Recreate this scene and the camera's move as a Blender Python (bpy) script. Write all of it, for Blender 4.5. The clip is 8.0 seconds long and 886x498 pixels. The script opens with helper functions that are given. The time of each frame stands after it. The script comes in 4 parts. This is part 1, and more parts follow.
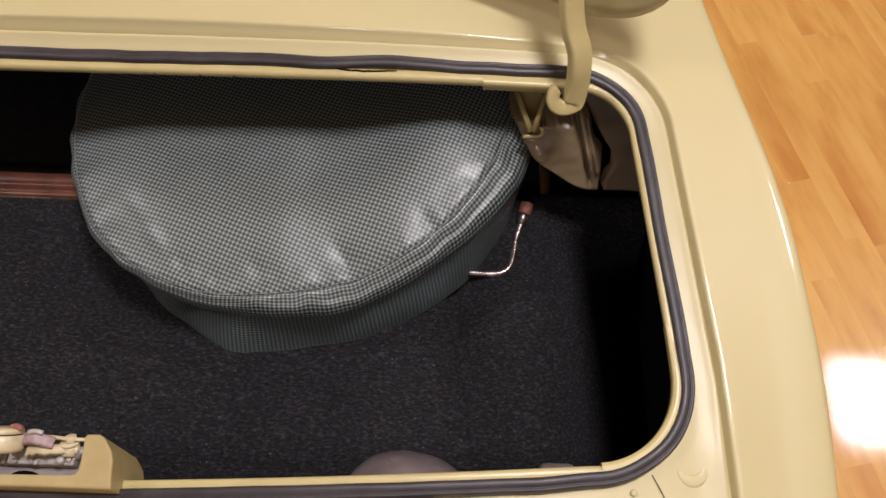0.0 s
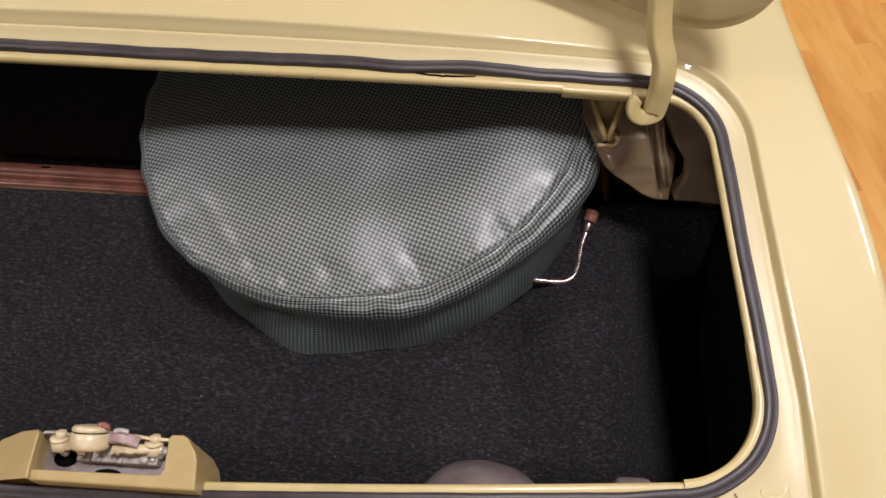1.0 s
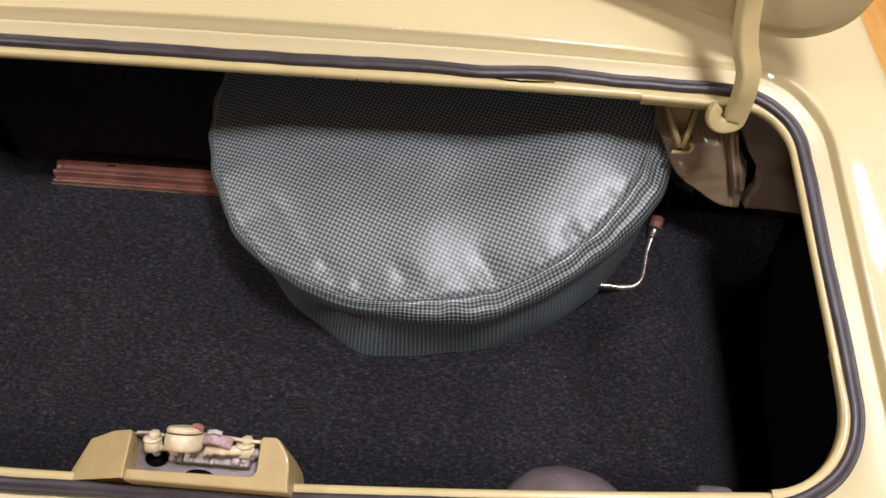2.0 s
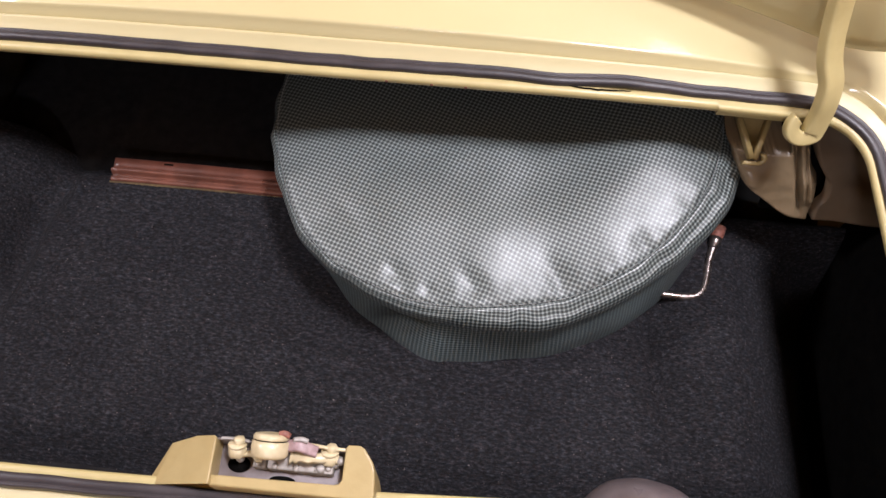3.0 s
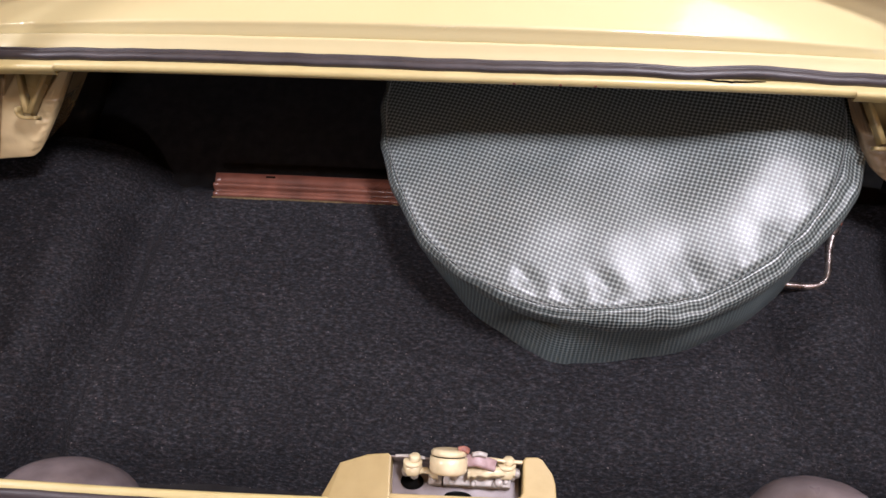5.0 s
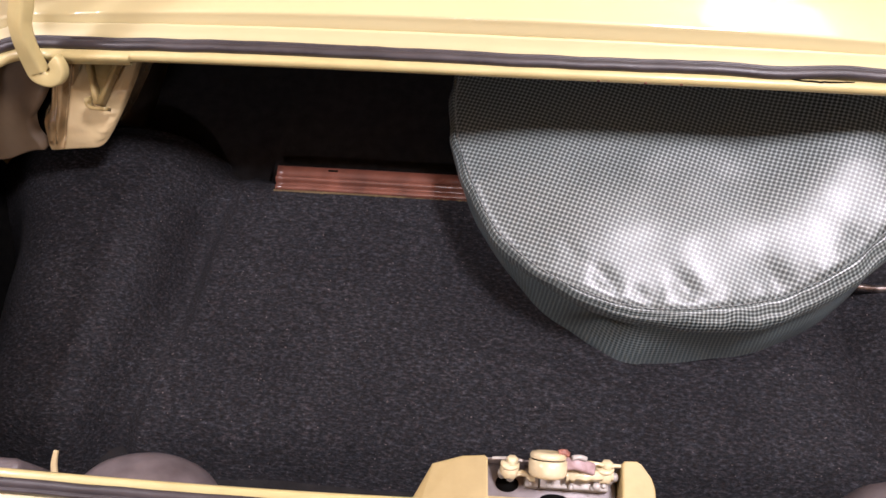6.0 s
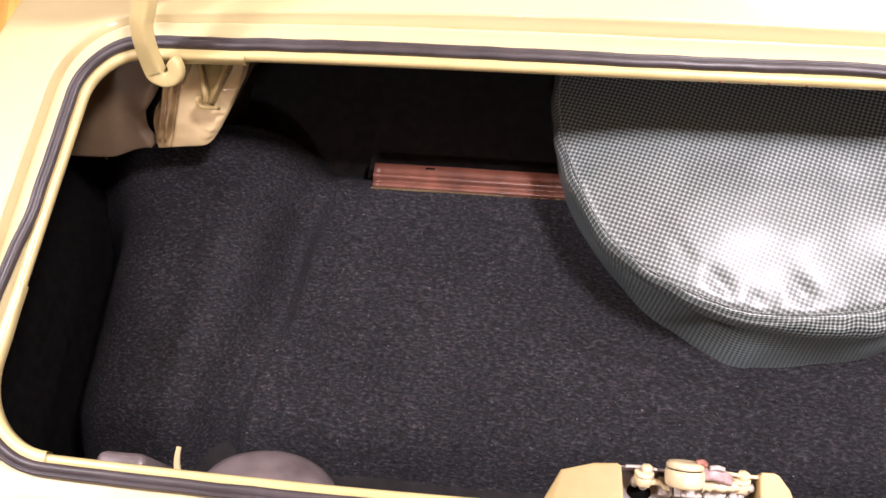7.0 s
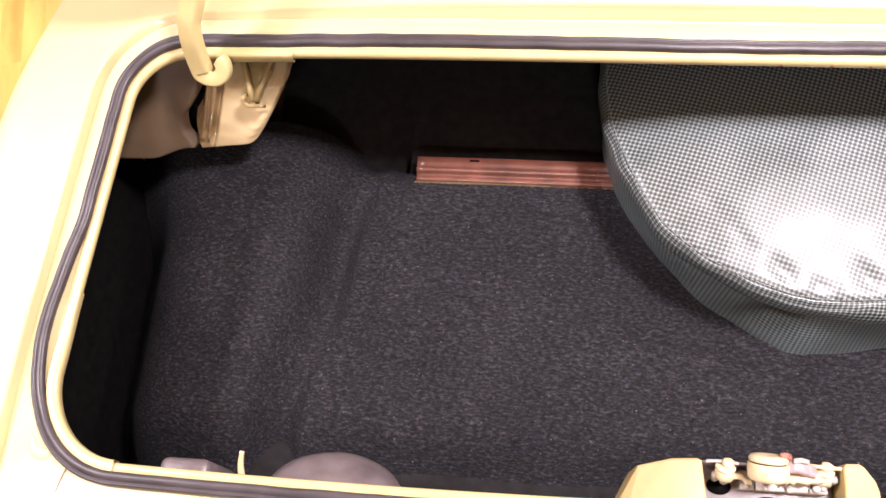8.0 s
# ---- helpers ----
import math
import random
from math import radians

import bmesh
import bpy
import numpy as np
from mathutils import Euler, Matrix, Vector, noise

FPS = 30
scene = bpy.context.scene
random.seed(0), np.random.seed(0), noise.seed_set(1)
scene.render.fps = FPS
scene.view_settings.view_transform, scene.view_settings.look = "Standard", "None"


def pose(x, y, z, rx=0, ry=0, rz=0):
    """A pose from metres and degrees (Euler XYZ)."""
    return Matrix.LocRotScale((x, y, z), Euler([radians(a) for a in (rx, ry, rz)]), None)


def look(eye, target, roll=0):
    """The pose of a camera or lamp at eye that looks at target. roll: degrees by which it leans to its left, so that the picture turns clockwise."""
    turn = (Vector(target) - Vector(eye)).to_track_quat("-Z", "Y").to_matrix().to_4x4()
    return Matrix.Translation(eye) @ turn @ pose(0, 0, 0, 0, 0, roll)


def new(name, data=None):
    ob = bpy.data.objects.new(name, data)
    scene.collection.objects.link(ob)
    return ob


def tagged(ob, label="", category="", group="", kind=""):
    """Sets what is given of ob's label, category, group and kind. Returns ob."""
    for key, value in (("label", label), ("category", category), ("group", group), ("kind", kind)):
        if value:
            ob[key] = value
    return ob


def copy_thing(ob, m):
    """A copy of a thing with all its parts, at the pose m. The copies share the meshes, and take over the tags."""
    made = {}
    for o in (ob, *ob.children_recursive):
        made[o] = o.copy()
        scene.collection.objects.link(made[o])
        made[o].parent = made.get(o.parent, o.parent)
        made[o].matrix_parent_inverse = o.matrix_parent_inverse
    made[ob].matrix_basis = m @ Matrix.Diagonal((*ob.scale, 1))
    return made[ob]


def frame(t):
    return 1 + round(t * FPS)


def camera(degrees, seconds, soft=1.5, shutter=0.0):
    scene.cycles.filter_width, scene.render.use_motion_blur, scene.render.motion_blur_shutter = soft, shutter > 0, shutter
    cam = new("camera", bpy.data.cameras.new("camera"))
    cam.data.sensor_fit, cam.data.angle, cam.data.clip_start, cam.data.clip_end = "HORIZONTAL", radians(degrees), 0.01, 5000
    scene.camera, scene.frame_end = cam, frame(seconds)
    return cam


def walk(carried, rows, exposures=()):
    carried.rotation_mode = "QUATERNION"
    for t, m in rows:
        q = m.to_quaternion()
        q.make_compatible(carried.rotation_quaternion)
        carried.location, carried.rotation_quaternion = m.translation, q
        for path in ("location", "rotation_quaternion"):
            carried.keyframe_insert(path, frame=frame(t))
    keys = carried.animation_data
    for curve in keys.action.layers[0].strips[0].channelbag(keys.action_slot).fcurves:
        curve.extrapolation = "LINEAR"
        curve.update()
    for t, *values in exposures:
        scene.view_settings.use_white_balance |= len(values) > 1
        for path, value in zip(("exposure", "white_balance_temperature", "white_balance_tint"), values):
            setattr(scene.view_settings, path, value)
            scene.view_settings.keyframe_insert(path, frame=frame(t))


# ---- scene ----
# A showroom car seen from behind: the camera slides from right to left over its open boot.
# x to the car's right, y towards its front, z up; the car's middle is x = 0.
cam = camera(60.8, 8.0, soft=1.55)
PATH = [
    (0, (0.451, -0.171, 1.484), (0.434, 0.779, -0.276), 0.9),
    (0.5, (0.41, -0.163, 1.486), (0.377, 0.781, -0.277), 1.2),
    (1, (0.378, -0.161, 1.485), (0.323, 0.779, -0.279), 0.4),
    (1.5, (0.34, -0.158, 1.489), (0.279, 0.766, -0.283), 0.4),
    (2, (0.294, -0.16, 1.491), (0.219, 0.772, -0.277), 0.1),
    (2.2, (0.277, -0.162, 1.488), (0.196, 0.771, -0.278), 0.0),
    (3.3, (0.184, -0.151, 1.496), (0.105, 0.766, -0.280), 0.9),
    (3.5, (0.169, -0.153, 1.495), (0.089, 0.771, -0.277), 0.5),
    (4, (0.129, -0.156, 1.495), (0.043, 0.767, -0.278), -1.4),
    (4.5, (0.092, -0.155, 1.491), (0.023, 0.764, -0.285), -1.1),
    (4.7, (0.074, -0.151, 1.494), (-0.004, 0.758, -0.287), -1.8),
    (5.8, (-0.026, -0.139, 1.483), (-0.128, 0.749, -0.306), -3.1),
    (6, (-0.05, -0.138, 1.489), (-0.138, 0.738, -0.307), -1.9),
    (6.5, (-0.117, -0.131, 1.499), (-0.262, 0.73, -0.3), -4.6),
    (7, (-0.152, -0.127, 1.497), (-0.317, 0.708, -0.313), -6.3),
    (7.5, (-0.176, -0.123, 1.495), (-0.349, 0.694, -0.323), -8.0),
    (8, (-0.219, -0.117, 1.493), (-0.389, 0.684, -0.331), -8.6),
]
EXPOSURES = [(0.0, -0.19, 6260, 18.5), (1.0, -0.05, 6180, 18.5), (2.0, 0.19, 5990, 19), (3.5, 0.50, 5890, 20), (4.5, 0.53, 5880, 21), (6.5, 0.97, 6150, 25), (8.0, 1.46, 6260, 27)]
walk(cam, [(t, look(eye, target, roll)) for t, eye, target, roll in PATH], EXPOSURES)

# ---- world and lamps ----
world = bpy.data.worlds.new("world")
scene.world = world
world.use_nodes = True
world.node_tree.nodes["Background"].inputs["Color"].default_value = (1.0, 0.97, 0.92, 1)
world.node_tree.nodes["Background"].inputs["Strength"].default_value = 0.03

CEILING = 3.4
# the first two follow reflections and cast shadows; the other four are added fill
LAMPS = [(0.95, 0.29, 62), (3.25, 1.38, 49), (-2.5, 0.30, 54), (-0.2, -3.3, 34), (-2.6, 3.8, 14), (3.9, -4.2, 9)]
for lx, ly, power in LAMPS:
    light = bpy.data.lights.new("room_or_fill_lamp", "AREA")
    light.shape, light.size, light.size_y = "RECTANGLE", 0.48, 0.50
    light.energy, light.color = power, (1.0, 0.97, 0.92)
    lamp = new("room_or_fill_lamp", light)
    lamp.matrix_world = pose(lx, ly, CEILING - 0.09)


# ---- materials ----
def nodes_of(name):
    m = bpy.data.materials.new(name)
    m.use_nodes = True
    t = m.node_tree
    return m, t, t.nodes["Principled BSDF"]


def add(t, kind, **inputs):
    n = t.nodes.new(kind)
    for key, value in inputs.items():
        n.inputs[key.replace("_", " ")].default_value = value
    return n


def noise_node(t, coords, scale, detail=3.0, rough=0.55):
    n = add(t, "ShaderNodeTexNoise", Scale=scale, Detail=detail, Roughness=rough)
    t.links.new(coords, n.inputs["Vector"])
    return n.outputs["Fac"]


def ramp(t, fac, stops):
    r = t.nodes.new("ShaderNodeValToRGB")
    e = r.color_ramp.elements
    while len(e) < len(stops):
        e.new(0.5)
    for k, (pos, col) in zip(e, stops):
        k.position, k.color = pos, (*col, 1) if len(col) == 3 else col
    t.links.new(fac, r.inputs["Fac"])
    return r.outputs["Color"]


def bump(t, b, height, strength, distance):
    n = add(t, "ShaderNodeBump", Strength=strength, Distance=distance)
    t.links.new(height, n.inputs["Height"])
    t.links.new(n.outputs["Normal"], b.inputs["Normal"])


def surface(name, dark, light, scale=40.0, rough=(0.4, 0.6), metal=0.0, coat=0.0, relief=0.0, fine=400.0, depth=0.001, detail=4.0, low=0.3, high=0.7, spec=0.5, clear=0.16):
    """Two tones mixed by a noise, with a gloss that varies and a fine relief."""
    m, t, b = nodes_of(name)
    co = t.nodes.new("ShaderNodeTexCoord").outputs["Object"]
    n1 = noise_node(t, co, scale, detail)
    t.links.new(ramp(t, n1, [(low, dark), (high, light)]), b.inputs["Base Color"])
    n2 = noise_node(t, co, scale * 0.37, 5.0)
    t.links.new(ramp(t, n2, [(0.3, (rough[0],) * 3), (0.7, (rough[1],) * 3)]), b.inputs["Roughness"])
    b.inputs["Metallic"].default_value = metal
    b.inputs["Specular IOR Level"].default_value = spec
    b.inputs["Coat Weight"].default_value = coat
    b.inputs["Coat Roughness"].default_value = clear
    if relief:
        bump(t, b, noise_node(t, co, fine, 3.0), relief, depth)
    return m


PAINT = surface("butter_yellow_paint", (0.575, 0.486, 0.250), (0.615, 0.523, 0.28), 3.0, (0.40, 0.50), coat=0.65, relief=0.03, fine=40, depth=0.002, clear=0.06)
GUTTER_PAINT = surface("satin_yellow_paint", (0.575, 0.490, 0.262), (0.615, 0.527, 0.292), 9.0, (0.42, 0.55), coat=0.25, relief=0.06, fine=60, depth=0.002, clear=0.28)
# PAINT darkened for the dimmer light on lip, doublers and hinge arms
PAINT_SHADED = surface("shaded_yellow_paint", (0.51, 0.412, 0.185), (0.59, 0.485, 0.225), 22.0, (0.32, 0.5), coat=0.2, relief=0.12, fine=90, depth=0.002)
# yellow browned down to put the shade under the deck on the hinge stays
STAY_SHADED = surface("shaded_olive_paint", (0.27, 0.195, 0.075), (0.42, 0.315, 0.135), 30.0, (0.25, 0.45), coat=0.4, relief=0.2, fine=90, depth=0.002)
# the body yellow again, deepened because the latch platform catches less light
LATCH_SHADED = surface("shaded_ochre_paint", (0.40, 0.298, 0.125), (0.48, 0.366, 0.165), 22.0, (0.38, 0.55), coat=0.15, relief=0.15, fine=90, depth=0.002)
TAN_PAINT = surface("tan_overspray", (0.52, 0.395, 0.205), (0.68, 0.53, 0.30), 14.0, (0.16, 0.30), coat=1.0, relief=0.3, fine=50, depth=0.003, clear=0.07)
# brown of the left arch's column, also painted where its top is shaded
COLUMN_AND_SHADE = surface("brown_gold_and_shade", (0.25, 0.165, 0.075), (0.40, 0.28, 0.14), 24.0, (0.16, 0.32), coat=0.9, relief=0.3, fine=60, depth=0.003, clear=0.08)
# the left arch's tan, darkened because the right arch lies in shade
SHADED_TAN = surface("shaded_tan_overspray", (0.165, 0.118, 0.066), (0.265, 0.192, 0.115), 14.0, (0.22, 0.4), coat=0.4, relief=0.25, fine=60, depth=0.003)
# brown for the sill seams, and for the shade in the arches' hollow panels
SEAM_SHADE_BROWN = surface("brown_seam_and_shade", (0.106, 0.070, 0.040), (0.152, 0.104, 0.061), 18.0, (0.4, 0.6), relief=0.15, fine=80, depth=0.002)
RUBBER = surface("black_rubber", (0.030, 0.024, 0.027), (0.054, 0.044, 0.048), 30.0, (0.36, 0.52), relief=0.15, fine=300, depth=0.001)
# near-black that stands in for shade: wells, inner walls, holes and gaps
SHADE_BLACK = surface("shade_black", (0.0025, 0.0024, 0.0023), (0.006, 0.0055, 0.005), 60.0, (0.85, 1.0), relief=0.3, fine=200, depth=0.002, spec=0.05)
FLOOR_PAINT = surface("black_floor_paint", (0.011, 0.0098, 0.0100), (0.019, 0.0172, 0.0175), 60.0, (0.8, 1.0), relief=0.3, fine=200, depth=0.002, spec=0.15)
RED_PRIMER = surface("red_oxide_paint", (0.080, 0.029, 0.019), (0.185, 0.068, 0.044), 28.0, (0.22, 0.38), coat=0.4, relief=0.2, fine=200, depth=0.001)
GREY_STEEL = surface("grey_steel", (0.20, 0.17, 0.175), (0.30, 0.26, 0.265), 45.0, (0.4, 0.6), metal=0.2, relief=0.15, fine=200)
ZINC = surface("zinc_plate", (0.34, 0.31, 0.29), (0.52, 0.48, 0.45), 120.0, (0.45, 0.65), metal=0.35, relief=0.2, fine=300)
BRASS = surface("yellow_zinc", (0.54, 0.44, 0.25), (0.72, 0.61, 0.40), 60.0, (0.25, 0.42), metal=0.0, coat=0.3, relief=0.2, fine=250)
CHROME = surface("worn_chrome", (0.11, 0.075, 0.065), (0.40, 0.35, 0.33), 90.0, (0.16, 0.38), metal=0.9, relief=0.1, fine=250)
RUST = surface("red_rust", (0.16, 0.05, 0.035), (0.34, 0.14, 0.10), 160.0, (0.45, 0.7), relief=0.4, fine=400)
DOME = surface("mauve_grey_plastic", (0.10, 0.078, 0.08), (0.17, 0.138, 0.142), 30.0, (0.25, 0.5), coat=0.3, relief=0.25, fine=120)
MAUVE = surface("mauve_pink_paint", (0.26, 0.16, 0.165), (0.44, 0.31, 0.31), 120.0, (0.35, 0.55), relief=0.2, fine=300)
WALL_PAINT = surface("white_wall_paint", (0.52, 0.52, 0.52), (0.58, 0.58, 0.58), 2.0, (0.6, 0.8), relief=0.1, fine=120)
CEIL_PAINT = surface("white_ceiling_paint", (0.52, 0.53, 0.54), (0.58, 0.59, 0.60), 1.5, (0.7, 0.9), relief=0.1, fine=80)
SUBFLOOR = surface("orange_subfloor", (0.30, 0.13, 0.03), (0.36, 0.16, 0.04), 8.0, (0.6, 0.8))
THREAD = surface("grey_thread", (0.20, 0.21, 0.21), (0.42, 0.43, 0.43), 400.0, (0.5, 0.7))
JUTE = surface("beige_jute", (0.16, 0.11, 0.05), (0.34, 0.25, 0.13), 300.0, (0.8, 0.95), relief=0.5, fine=500)
TYRE = surface("tyre_rubber", (0.015, 0.015, 0.015), (0.03, 0.03, 0.03), 50.0, (0.6, 0.8))


def carpet_material():
    m, t, b = nodes_of("black_loop_carpet")
    co = t.nodes.new("ShaderNodeTexCoord").outputs["Object"]
    mp = t.nodes.new("ShaderNodeMapping")
    mp.inputs["Scale"].default_value = (0.50, 1.0, 1.0)
    mp.inputs["Rotation"].default_value = (0, 0, 0.12)
    t.links.new(co, mp.inputs["Vector"])
    fleck = noise_node(t, mp.outputs["Vector"], 290.0, 3.0, 0.72)
    tint = noise_node(t, co, 160.0, 2.0)
    broad = noise_node(t, co, 9.0, 4.0)
    hue = ramp(t, tint, [(0.36, (1.07, 0.95, 0.95)), (0.5, (1.0, 0.985, 1.0)), (0.64, (0.94, 0.985, 1.06))])
    pile = ramp(t, fleck, [(0.32, (0.0061, 0.0060, 0.0066)), (0.53, (0.0196, 0.0190, 0.0210)), (0.76, (0.070, 0.068, 0.0750))])
    both = t.nodes.new("ShaderNodeMixRGB")
    both.blend_type = "MULTIPLY"
    both.inputs["Fac"].default_value = 1.0
    t.links.new(pile, both.inputs["Color1"])
    t.links.new(hue, both.inputs["Color2"])
    a = both.outputs["Color"]
    w = ramp(t, broad, [(0.3, (0.75, 0.74, 0.76)), (0.7, (1.0, 1.0, 1.0))])
    mix = t.nodes.new("ShaderNodeMixRGB")
    mix.blend_type = "MULTIPLY"
    mix.inputs["Fac"].default_value = 1.0
    t.links.new(a, mix.inputs["Color1"])
    t.links.new(w, mix.inputs["Color2"])
    # sparse specks of lint
    lint = ramp(t, noise_node(t, co, 330.0, 1.0, 0.4), [(0.755, (0, 0, 0)), (0.785, (0.13, 0.105, 0.10))])
    dusty = t.nodes.new("ShaderNodeMixRGB")
    dusty.blend_type = "ADD"
    dusty.inputs["Fac"].default_value = 1.0
    t.links.new(mix.outputs["Color"], dusty.inputs["Color1"])
    t.links.new(lint, dusty.inputs["Color2"])
    t.links.new(dusty.outputs["Color"], b.inputs["Base Color"])
    b.inputs["Roughness"].default_value = 0.95
    b.inputs["Specular IOR Level"].default_value = 0.2
    bump(t, b, fleck, 0.9, 0.003)
    return m


CARPET = carpet_material()


def check_material(name, stops, across, along):
    """Small dark and pale woven check under a soft vinyl gloss; the pattern follows the cloth's own UV, in metres."""
    m, t, b = nodes_of(name)
    uv = t.nodes.new("ShaderNodeUVMap")
    uv.uv_map = "cloth"
    sep = t.nodes.new("ShaderNodeSeparateXYZ")
    t.links.new(uv.outputs["UV"], sep.inputs["Vector"])
    waves = []
    for axis, pitch in (("X", across), ("Y", along)):
        k = add(t, "ShaderNodeMath")
        k.operation = "MULTIPLY"
        k.inputs[1].default_value = 2 * math.pi / pitch
        t.links.new(sep.outputs[axis], k.inputs[0])
        s = t.nodes.new("ShaderNodeMath")
        s.operation = "SINE"
        t.links.new(k.outputs[0], s.inputs[0])
        r = ramp(t, s.outputs[0], [(0.0, (0, 0, 0)), (0.5, (1, 1, 1))])
        waves.append(r)
    mix = t.nodes.new("ShaderNodeMath")
    mix.operation = "ADD"
    t.links.new(waves[0], mix.inputs[0])
    t.links.new(waves[1], mix.inputs[1])
    half = t.nodes.new("ShaderNodeMath")
    half.operation = "MULTIPLY"
    half.inputs[1].default_value = 0.5
    t.links.new(mix.outputs[0], half.inputs[0])
    col = ramp(t, half.outputs[0], stops)
    t.links.new(col, b.inputs["Base Color"])
    co = t.nodes.new("ShaderNodeTexCoord").outputs["Object"]
    broad = noise_node(t, co, 14.0, 3.0)
    t.links.new(ramp(t, broad, [(0.3, (0.38,) * 3), (0.7, (0.52,) * 3)]), b.inputs["Roughness"])
    b.inputs["Specular IOR Level"].default_value = 0.85
    b.inputs["Coat Weight"].default_value = 0.10
    b.inputs["Coat Roughness"].default_value = 0.26
    bump(t, b, half.outputs[0], 0.25, 0.0006)
    return m


CHECK = check_material("checked_vinyl", [(0.10, (0.006, 0.011, 0.012)), (0.5, (0.108, 0.127, 0.122)), (0.90, (0.300, 0.335, 0.322))], 0.0056, 0.0056)
# the same check for the skirt, pale squares dimmed for its shade, finer along
CHECK_SIDE = check_material("shaded_checked_vinyl", [(0.08, (0.036, 0.052, 0.054)), (0.5, (0.112, 0.140, 0.142)), (0.95, (0.195, 0.230, 0.232))], 0.0056, 0.0026)


def plank_material(name, island):
    m, t, b = nodes_of(name)
    co = t.nodes.new("ShaderNodeTexCoord").outputs["Object"]
    info = t.nodes.new("ShaderNodeNewGeometry" if island else "ShaderNodeObjectInfo")
    chance = info.outputs["Random Per Island" if island else "Random"]
    mp = t.nodes.new("ShaderNodeMapping")
    mp.inputs["Scale"].default_value = (6.0, 1.3, 1.0)
    t.links.new(co, mp.inputs["Vector"])
    shift = t.nodes.new("ShaderNodeVectorMath")
    shift.operation = "ADD"
    t.links.new(mp.outputs["Vector"], shift.inputs[0])
    big = t.nodes.new("ShaderNodeMath")
    big.operation = "MULTIPLY"
    big.inputs[1].default_value = 40.0
    t.links.new(chance, big.inputs[0])
    t.links.new(big.outputs[0], shift.inputs[1])
    grain = noise_node(t, shift.outputs["Vector"], 3.0, 6.0, 0.6)
    col = ramp(t, grain, [(0.22, (0.68, 0.32, 0.080)), (0.5, (0.84, 0.46, 0.125)), (0.78, (0.90, 0.54, 0.18))])
    tone = ramp(t, chance, [(0.0, (0.95, 0.92, 0.88)), (0.5, (0.98, 0.97, 0.96)), (1.0, (1.0, 1.0, 1.0))])
    patch = ramp(t, noise_node(t, shift.outputs["Vector"], 0.9, 3.0, 0.5), [(0.34, (0.84, 0.70, 0.62)), (0.48, (1.0, 1.0, 1.0)), (0.75, (1.0, 1.0, 1.0))])
    worn = t.nodes.new("ShaderNodeMixRGB")
    worn.blend_type = "MULTIPLY"
    worn.inputs["Fac"].default_value = 1.0
    t.links.new(col, worn.inputs["Color1"])
    t.links.new(patch, worn.inputs["Color2"])
    col = worn.outputs["Color"]
    mix = t.nodes.new("ShaderNodeMixRGB")
    mix.blend_type = "MULTIPLY"
    mix.inputs["Fac"].default_value = 1.0
    t.links.new(col, mix.inputs["Color1"])
    t.links.new(tone, mix.inputs["Color2"])
    t.links.new(mix.outputs["Color"], b.inputs["Base Color"])
    t.links.new(ramp(t, grain, [(0.3, (0.30,) * 3), (0.7, (0.44,) * 3)]), b.inputs["Roughness"])
    b.inputs["Specular IOR Level"].default_value = 0.3
    b.inputs["Coat Weight"].default_value = 1.0
    # scuffed varnish: worn patches and thin scratches crossing the grain
    scuff = t.nodes.new("ShaderNodeMapping")
    scuff.inputs["Scale"].default_value = (3.0, 40.0, 1.0)
    scuff.inputs["Rotation"].default_value = (0, 0, 0.7)
    t.links.new(co, scuff.inputs["Vector"])
    scratch = noise_node(t, scuff.outputs["Vector"], 5.0, 4.0, 0.7)
    t.links.new(ramp(t, scratch, [(0.35, (0.05,) * 3), (0.60, (0.06,) * 3), (0.72, (0.13,) * 3)]), b.inputs["Coat Roughness"])
    bump(t, b, grain, 0.08, 0.002)
    rough_coat = add(t, "ShaderNodeBump", Strength=0.04, Distance=0.002)
    t.links.new(scratch, rough_coat.inputs["Height"])
    t.links.new(rough_coat.outputs["Normal"], b.inputs["Coat Normal"])
    return m


WOOD = plank_material("orange_varnished_wood", False)
WOOD_REST = plank_material("orange_varnished_wood_rest", True)


def glow_material():
    m, t, b = nodes_of("lit_diffuser")
    b.inputs["Base Color"].default_value = (0.8, 0.8, 0.78, 1)
    b.inputs["Emission Color"].default_value = (1.0, 0.97, 0.92, 1)
    b.inputs["Emission Strength"].default_value = 4.0
    return m


GLOW = glow_material()


# ---- mesh helpers ----
def part(name, bm, material, parent=None, label="", smooth=True):
    """Links a bmesh as one mesh object; under a parent it keeps its place in the world."""
    me = bpy.data.meshes.new(name)
    for f in bm.faces:
        f.smooth = smooth
    bm.to_mesh(me)
    bm.free()
    me.materials.append(material)
    ob = new(name, me)
    if parent is not None:
        ob.parent = parent
        if parent.parent is None:
            ob.matrix_parent_inverse = parent.matrix_basis.inverted()
    if label:
        ob["label"] = label
    return ob


def empty(name, place):
    ob = new(name)
    ob.empty_display_size = 0.1
    ob.location = place
    return ob


def box(bm, lo, hi, bevel=0.0, turn=None, seg=2):
    made = bmesh.ops.create_cube(bm, size=1.0)["verts"]
    size = [b - a for a, b in zip(lo, hi)]
    mid = Vector([(a + b) / 2 for a, b in zip(lo, hi)])
    for v in made:
        v.co = Vector([c * s for c, s in zip(v.co, size)])
    if bevel:
        edges = list({e for v in made for e in v.link_edges})
        made = [v for v in bmesh.ops.bevel(bm, geom=edges, offset=bevel, segments=seg, affect="EDGES", profile=0.5)["verts"]] + [v for v in made if v.is_valid]
    for v in set(made):
        if turn is not None:
            v.co = turn @ v.co
        v.co += mid
    return bm


